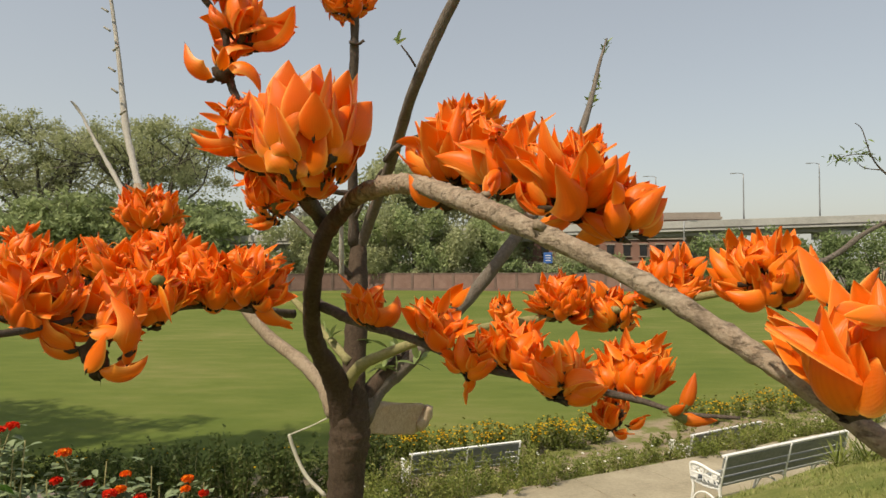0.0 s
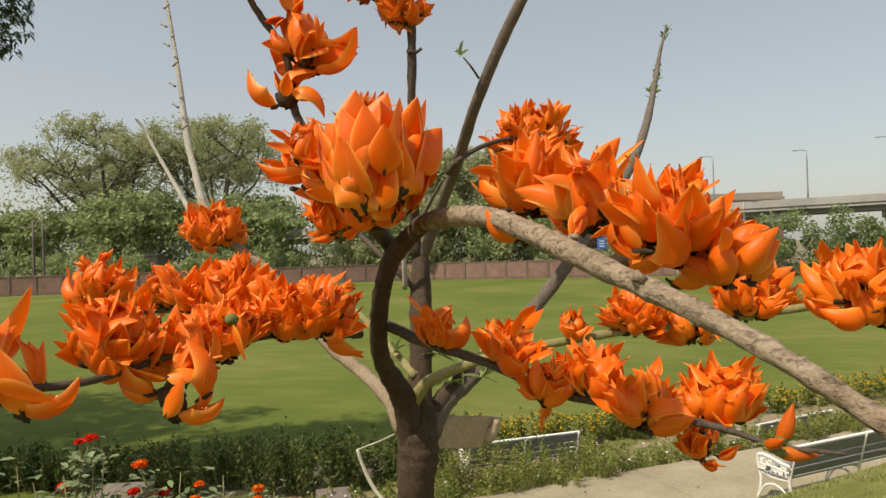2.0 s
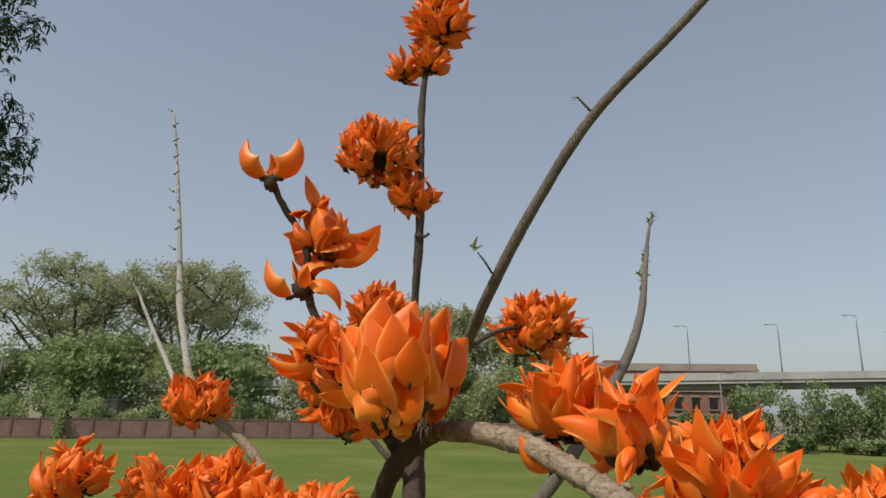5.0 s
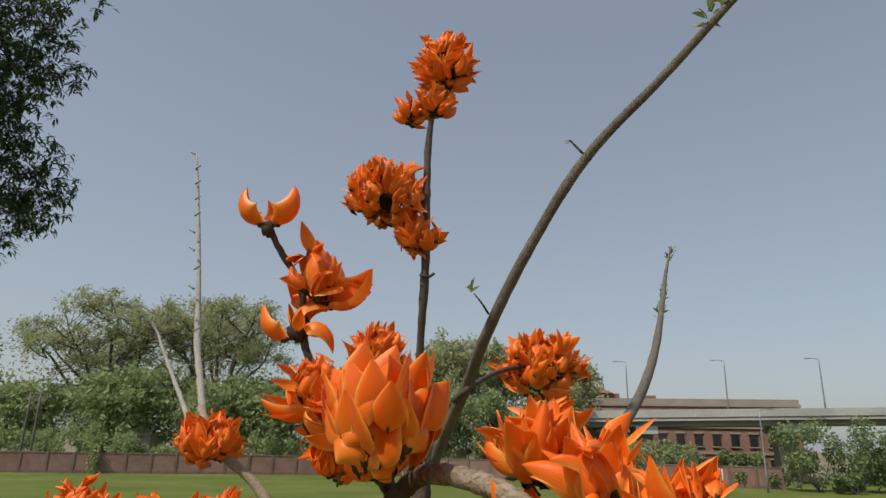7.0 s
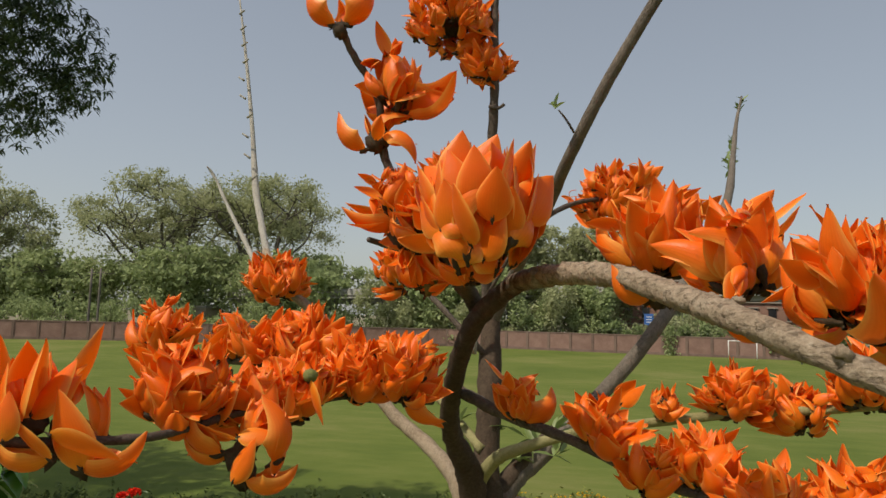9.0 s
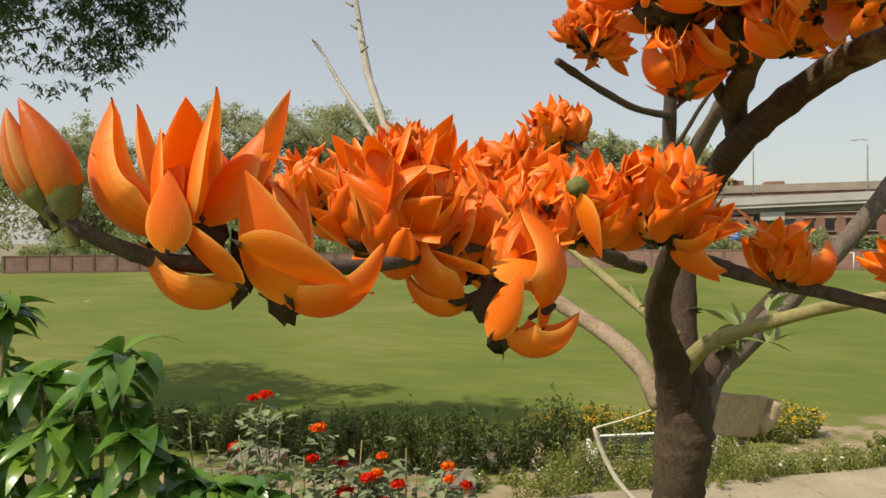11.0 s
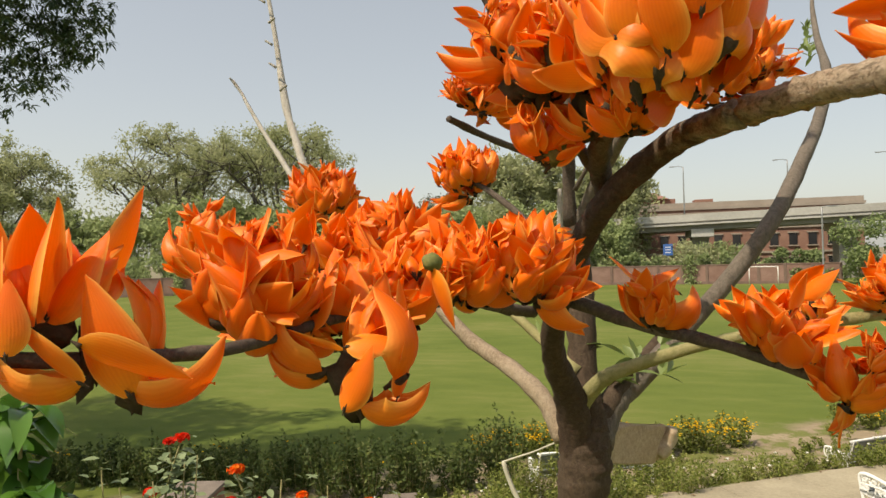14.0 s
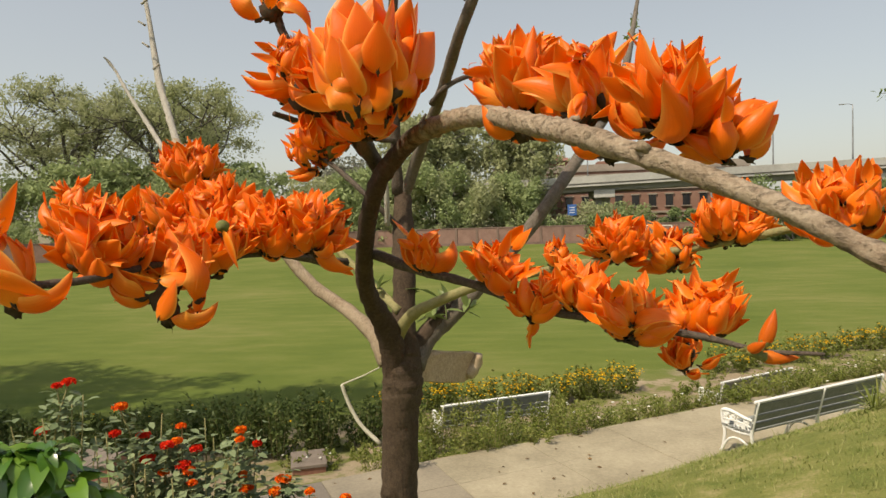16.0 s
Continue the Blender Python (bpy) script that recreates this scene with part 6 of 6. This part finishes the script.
def goal():
    t = thing("football_goal", (20.2, 95.0, LAWN), "small white football goal on the far lawn", "goal")
    part("post", tube([(-1.55, 1.0, 0, 0.06), (-1.55, 1.0, 2.4, 0.06)], 8, 2), GOAL_WHITE, t)
    part("post", tube([(1.55, -1.0, 0, 0.06), (1.55, -1.0, 2.4, 0.06)], 8, 2), GOAL_WHITE, t)
    part("crossbar", tube([(-1.55, 1.0, 2.4, 0.06), (1.55, -1.0, 2.4, 0.06)], 8, 2), GOAL_WHITE, t)


goal()


def signboard():
    t = thing("road_sign", (9.2, 106.0, LAWN), "blue road sign on a thin post beyond the wall", "sign")
    part("post", tube([(0, 0, 0, 0.06), (0, 0, 5.0, 0.06)], 8, 2), STEEL, t)
    b = part("board", box_bm((1.4, 0.06, 1.75), (0, -0.1, 5.0), bevel=0.02), SIGN_BLUE, t, "blue board")
    for k in range(3):
        part("writing_bar", box_bm((0.8, 0.01, 0.12), (0, -0.138, 4.6 + 0.4 * k)), GOAL_WHITE, b)


signboard()


def pole(at, h, arm, label, name="street_lamp"):
    t = thing(name, at, label, "lamp", "street lamps on the flyover")
    part("post", tube([(0, 0, 0, 0.13), (0, 0, h * 0.6, 0.10), (0, 0, h, 0.08)], 8, 3), STEEL, t)
    part("arm", tube([(0, 0, h - 0.05, 0.06), (arm * 0.5, 0, h + 0.12, 0.05), (arm, 0, h + 0.1, 0.05)], 6, 3), STEEL, t)
    part("lamp_head", box_bm((0.8, 0.26, 0.14), (arm + (0.3 if arm > 0 else -0.3), 0, h + 0.08), bevel=0.03), STEEL, t)


def flyover():
    """An elevated road on piers: deck, parapet, girders."""
    t = thing("flyover", (30, 112, LAWN), "pale concrete elevated road on piers behind the trees", "bridge")
    slope = 1.4
    part("deck", box_bm((190, 9, 0.45), (0, 3, 9.55), (0, -slope, 0)), CONCRETE_DARK, t)
    part("parapet", box_bm((190, 0.3, 1.15), (0, -1.6, 10.35), (0, -slope, 0), 0.03), CONCRETE, t, "pale concrete parapet")
    part("parapet", box_bm((190, 0.3, 1.15), (0, 7.6, 10.35), (0, -slope, 0), 0.03), CONCRETE, t)
    part("girder", box_bm((190, 0.5, 1.0), (0, -0.6, 8.9), (0, -slope, 0), 0.05), CONCRETE_DARK, t)
    part("girder", box_bm((190, 0.5, 1.0), (0, 3.0, 8.9), (0, -slope, 0), 0.05), CONCRETE_DARK, t)
    part("girder", box_bm((190, 0.5, 1.0), (0, 6.6, 8.9), (0, -slope, 0), 0.05), CONCRETE_DARK, t)
    part("ledge", box_bm((190, 0.5, 0.28), (0, -1.7, 9.35), (0, -slope, 0), 0.03), CONCRETE, t)
    for k in range(9):
        x = -91 + 21.3 * k + 12
        z = 8.3 + 0.0244 * x
        cap = part("pier_cap", box_bm((3.4, 8.5, 1.3), (x, 3, z - 0.4), bevel=0.12), CONCRETE, t)
        part("pier", box_bm((2.6, 3.2, z - 0.4), (x, 3, (z - 0.4) / 2 - 0.4), bevel=0.15), CONCRETE_DARK, t)
    return t


flyover()
for x, z, h in ((27.9, 10.0, 8.0), (42.2, 10.3, 8.0), (54.4, 10.6, 9.2), (12.5, 9.6, 8.2), (68.0, 11.0, 8.5), (81, 11.2, 8.5)):
    pole((x, 113.0, z - 0.3), h, -1.4, "grey street lamp on the elevated road")
pole((25.4, 88.0, LAWN), 9.6, 1.0, "thin grey lamp post at the edge of the field", "lamp_post")


def brick_building():
    """A long red brick block of two storeys with pale bands, behind the elevated road."""
    t = thing("brick_building", (19.6, 134, LAWN), "long weathered red brick building with pale bands and rows of windows", "building")
    w, d, h = 47.0, 14.0, 12.2
    wall = part("wall", box_bm((w, d, h), (0, 0, h / 2), bevel=0.05), BRICK_BLDG, t)
    for z, hh in ((4.2, 0.35), (8.6, 0.4), (11.4, 0.5), (h + 0.2, 0.5)):
        part("band", box_bm((w + 0.5, d + 0.5, hh), (0, 0, z)), PLASTER, t, "pale plaster band")
    part("parapet", box_bm((w, 0.3, 0.9), (0, -d / 2 + 0.1, h + 0.85)), PLASTER, t)
    part("roof_room", box_bm((11, 6, 2.6), (-12, 2, h + 1.3), bevel=0.05), ROOF_RED, t)
    bm = bmesh.new()
    bmesh.ops.create_cone(bm, cap_ends=True, segments=4, radius1=8.5, radius2=3.5, depth=1.4, matrix=pose(-12, 2, h + 3.3, 0, 0, 45) @ Matrix.Diagonal((1.1, 0.7, 1, 1)))
    part("hipped_roof", bm, ROOF_RED, t)
    part("roof_room", box_bm((3.2, 4, 2.2), (-1.5, 0, h + 1.1), bevel=0.05), ROOF_RED, t)
    win = as_mesh("window", box_bm((1.3, 0.14, 2.1)))
    lintel = as_mesh("lintel", box_bm((1.75, 0.22, 0.25), (0, 0, 1.18)))
    sill = as_mesh("sill", box_bm((1.75, 0.3, 0.2), (0, 0, -1.16)))
    win.materials.append(GLASS_DARK)
    lintel.materials.append(PLASTER)
    sill.materials.append(PLASTER)
    for z in (2.2, 6.4, 10.1):
        for k in range(15):
            x = -w / 2 + 2 + k * (w - 4) / 14
            o = part("window", win, None, t)
            o.location = (x, -d / 2 - 0.06, z)
            part("lintel", lintel, None, o).location = (0, -0.06, 0)
            part("sill", sill, None, o).location = (0, -0.06, 0)


brick_building()


def low_block(at, size, label):
    t = thing("low_building", at, label, "building", "far buildings")
    part("wall", box_bm(size, (0, 0, size[2] / 2), bevel=0.05), PLASTER, t)
    part("roof", box_bm((size[0] + 0.6, size[1] + 0.6, 0.4), (0, 0, size[2] + 0.2)), CONCRETE_DARK, t)
    me = as_mesh("window", box_bm((1.2, 0.12, 1.4)))
    me.materials.append(GLASS_DARK)
    for k in range(int(size[0] / 3)):
        part("window", me, None, t).location = (-size[0] / 2 + 1.8 + 3 * k, -size[1] / 2 - 0.05, size[2] * 0.62)


low_block((-70.0, 108, LAWN), (7, 5, 5.2), "small pale building behind the wall among trees")
for x, y in ((-70.5, 84.0), (-72.5, 84.5)):
    t = thing("utility_pole", (x, y, LAWN), "dark utility pole beyond the wall", "pole", "utility poles")
    part("post", tube([(0, 0, 0, 0.2), (0, 0, 5, 0.18), (0, 0, 10.6, 0.15)], 8, 2), TREE_BARK, t)
    part("crossarm", box_bm((1.3, 0.15, 0.15), (0, 0, 10.0)), TREE_BARK, t)


# ---- mango tree overhead ----
def mango_tree():
    t = thing("mango_tree", ground_at(-17.5, 6.0), "large mango tree with drooping dark leaves overhanging the lawn", "tree")
    o = np.array(t.location)
    g = np.random.default_rng(77)
    geos = [tube([(0, 0, -0.3, 0.45), (0.1, 0, 2.5, 0.36), (0.3, 0.2, 4.5, 0.32)], 10, 4, 0.05, 1)]
    heads = [(-10.6, 10.7, 11.1, 1.12), (-10.0, 10.9, 11.6, 0.89), (-11.2, 10.9, 9.7, 1.04), (-10.6, 11.5, 9.8, 0.89), (-10.5, 11.9, 9.1, 0.92), (-11.1, 11.5, 8.7, 1.12), (-11.4, 11.4, 7.9, 0.75), (-10.8, 11.9, 8.6, 0.67), (-11.1, 10.5, 10.7, 0.89), (-11.7, 10.3, 9.8, 1.94), (-12.1, 10.6, 8.3, 1.94), (-11.7, 9.6, 11.0, 2.24), (-13.1, 9.5, 8.9, 1.04), (-12.7, 9.0, 9.6, 2.68), (-11.8, 8.4, 12.0, 2.98), (-10.3, 10.1, 12.3, 1.34), (-10.6, 8.8, 13.3, 2.98), (-12.9, 8.0, 10.7, 3.28), (-16.6, 11.3, 10.6, 2.2), (-18.6, 12.4, 10.5, 2.4), (-21.0, 13.4, 10.5, 2.5), (-17.6, 9.8, 10.4, 2.2), (-20.6, 9.6, 10.5, 2.6), (-14.3, 12.6, 11.0, 1.0)]
    at, ways = [], []
    for x, y, z, r in heads:
        c = np.array([x, y, z]) - o
        if r > 1.9:
            geos.append(tube([(0.3, 0.2, 4.0, 0.10), (*(np.array([0.3, 0.2, 5.0]) * 0.5 + c * 0.5 + np.array([-0.5, 0, 0.9])), 0.06), (*c, 0.02)], 6, 5, 0.05, 2))
        m = int(72 * r * r) if r < 1.5 else int((100 if x < -14 else 40) * r * r)
        d = g.normal(0, 1, (m, 3))
        d /= np.linalg.norm(d, axis=1)[:, None]
        whorl = c + d * r * g.uniform(0.45, 1.0, (m, 1)) * np.array([1, 1, 0.75])
        for q in whorl:
            k = 13
            a = g.uniform(0, 6.28, k)
            at.extend(q + g.normal(0, 0.05, (k, 3)))
            ways.extend(np.stack([np.cos(a), np.sin(a), g.uniform(-0.5, 0.4, k)], 1))
    part("trunk", join(*geos), TREE_BARK, t)
    tagged(part("leaves", leaves(at, ways, 0.19, 0.048, 5, 1.3, 0.15, 4), LEAF_MANGO, t, "long drooping dark leaves"), kind="stuff")


mango_tree()
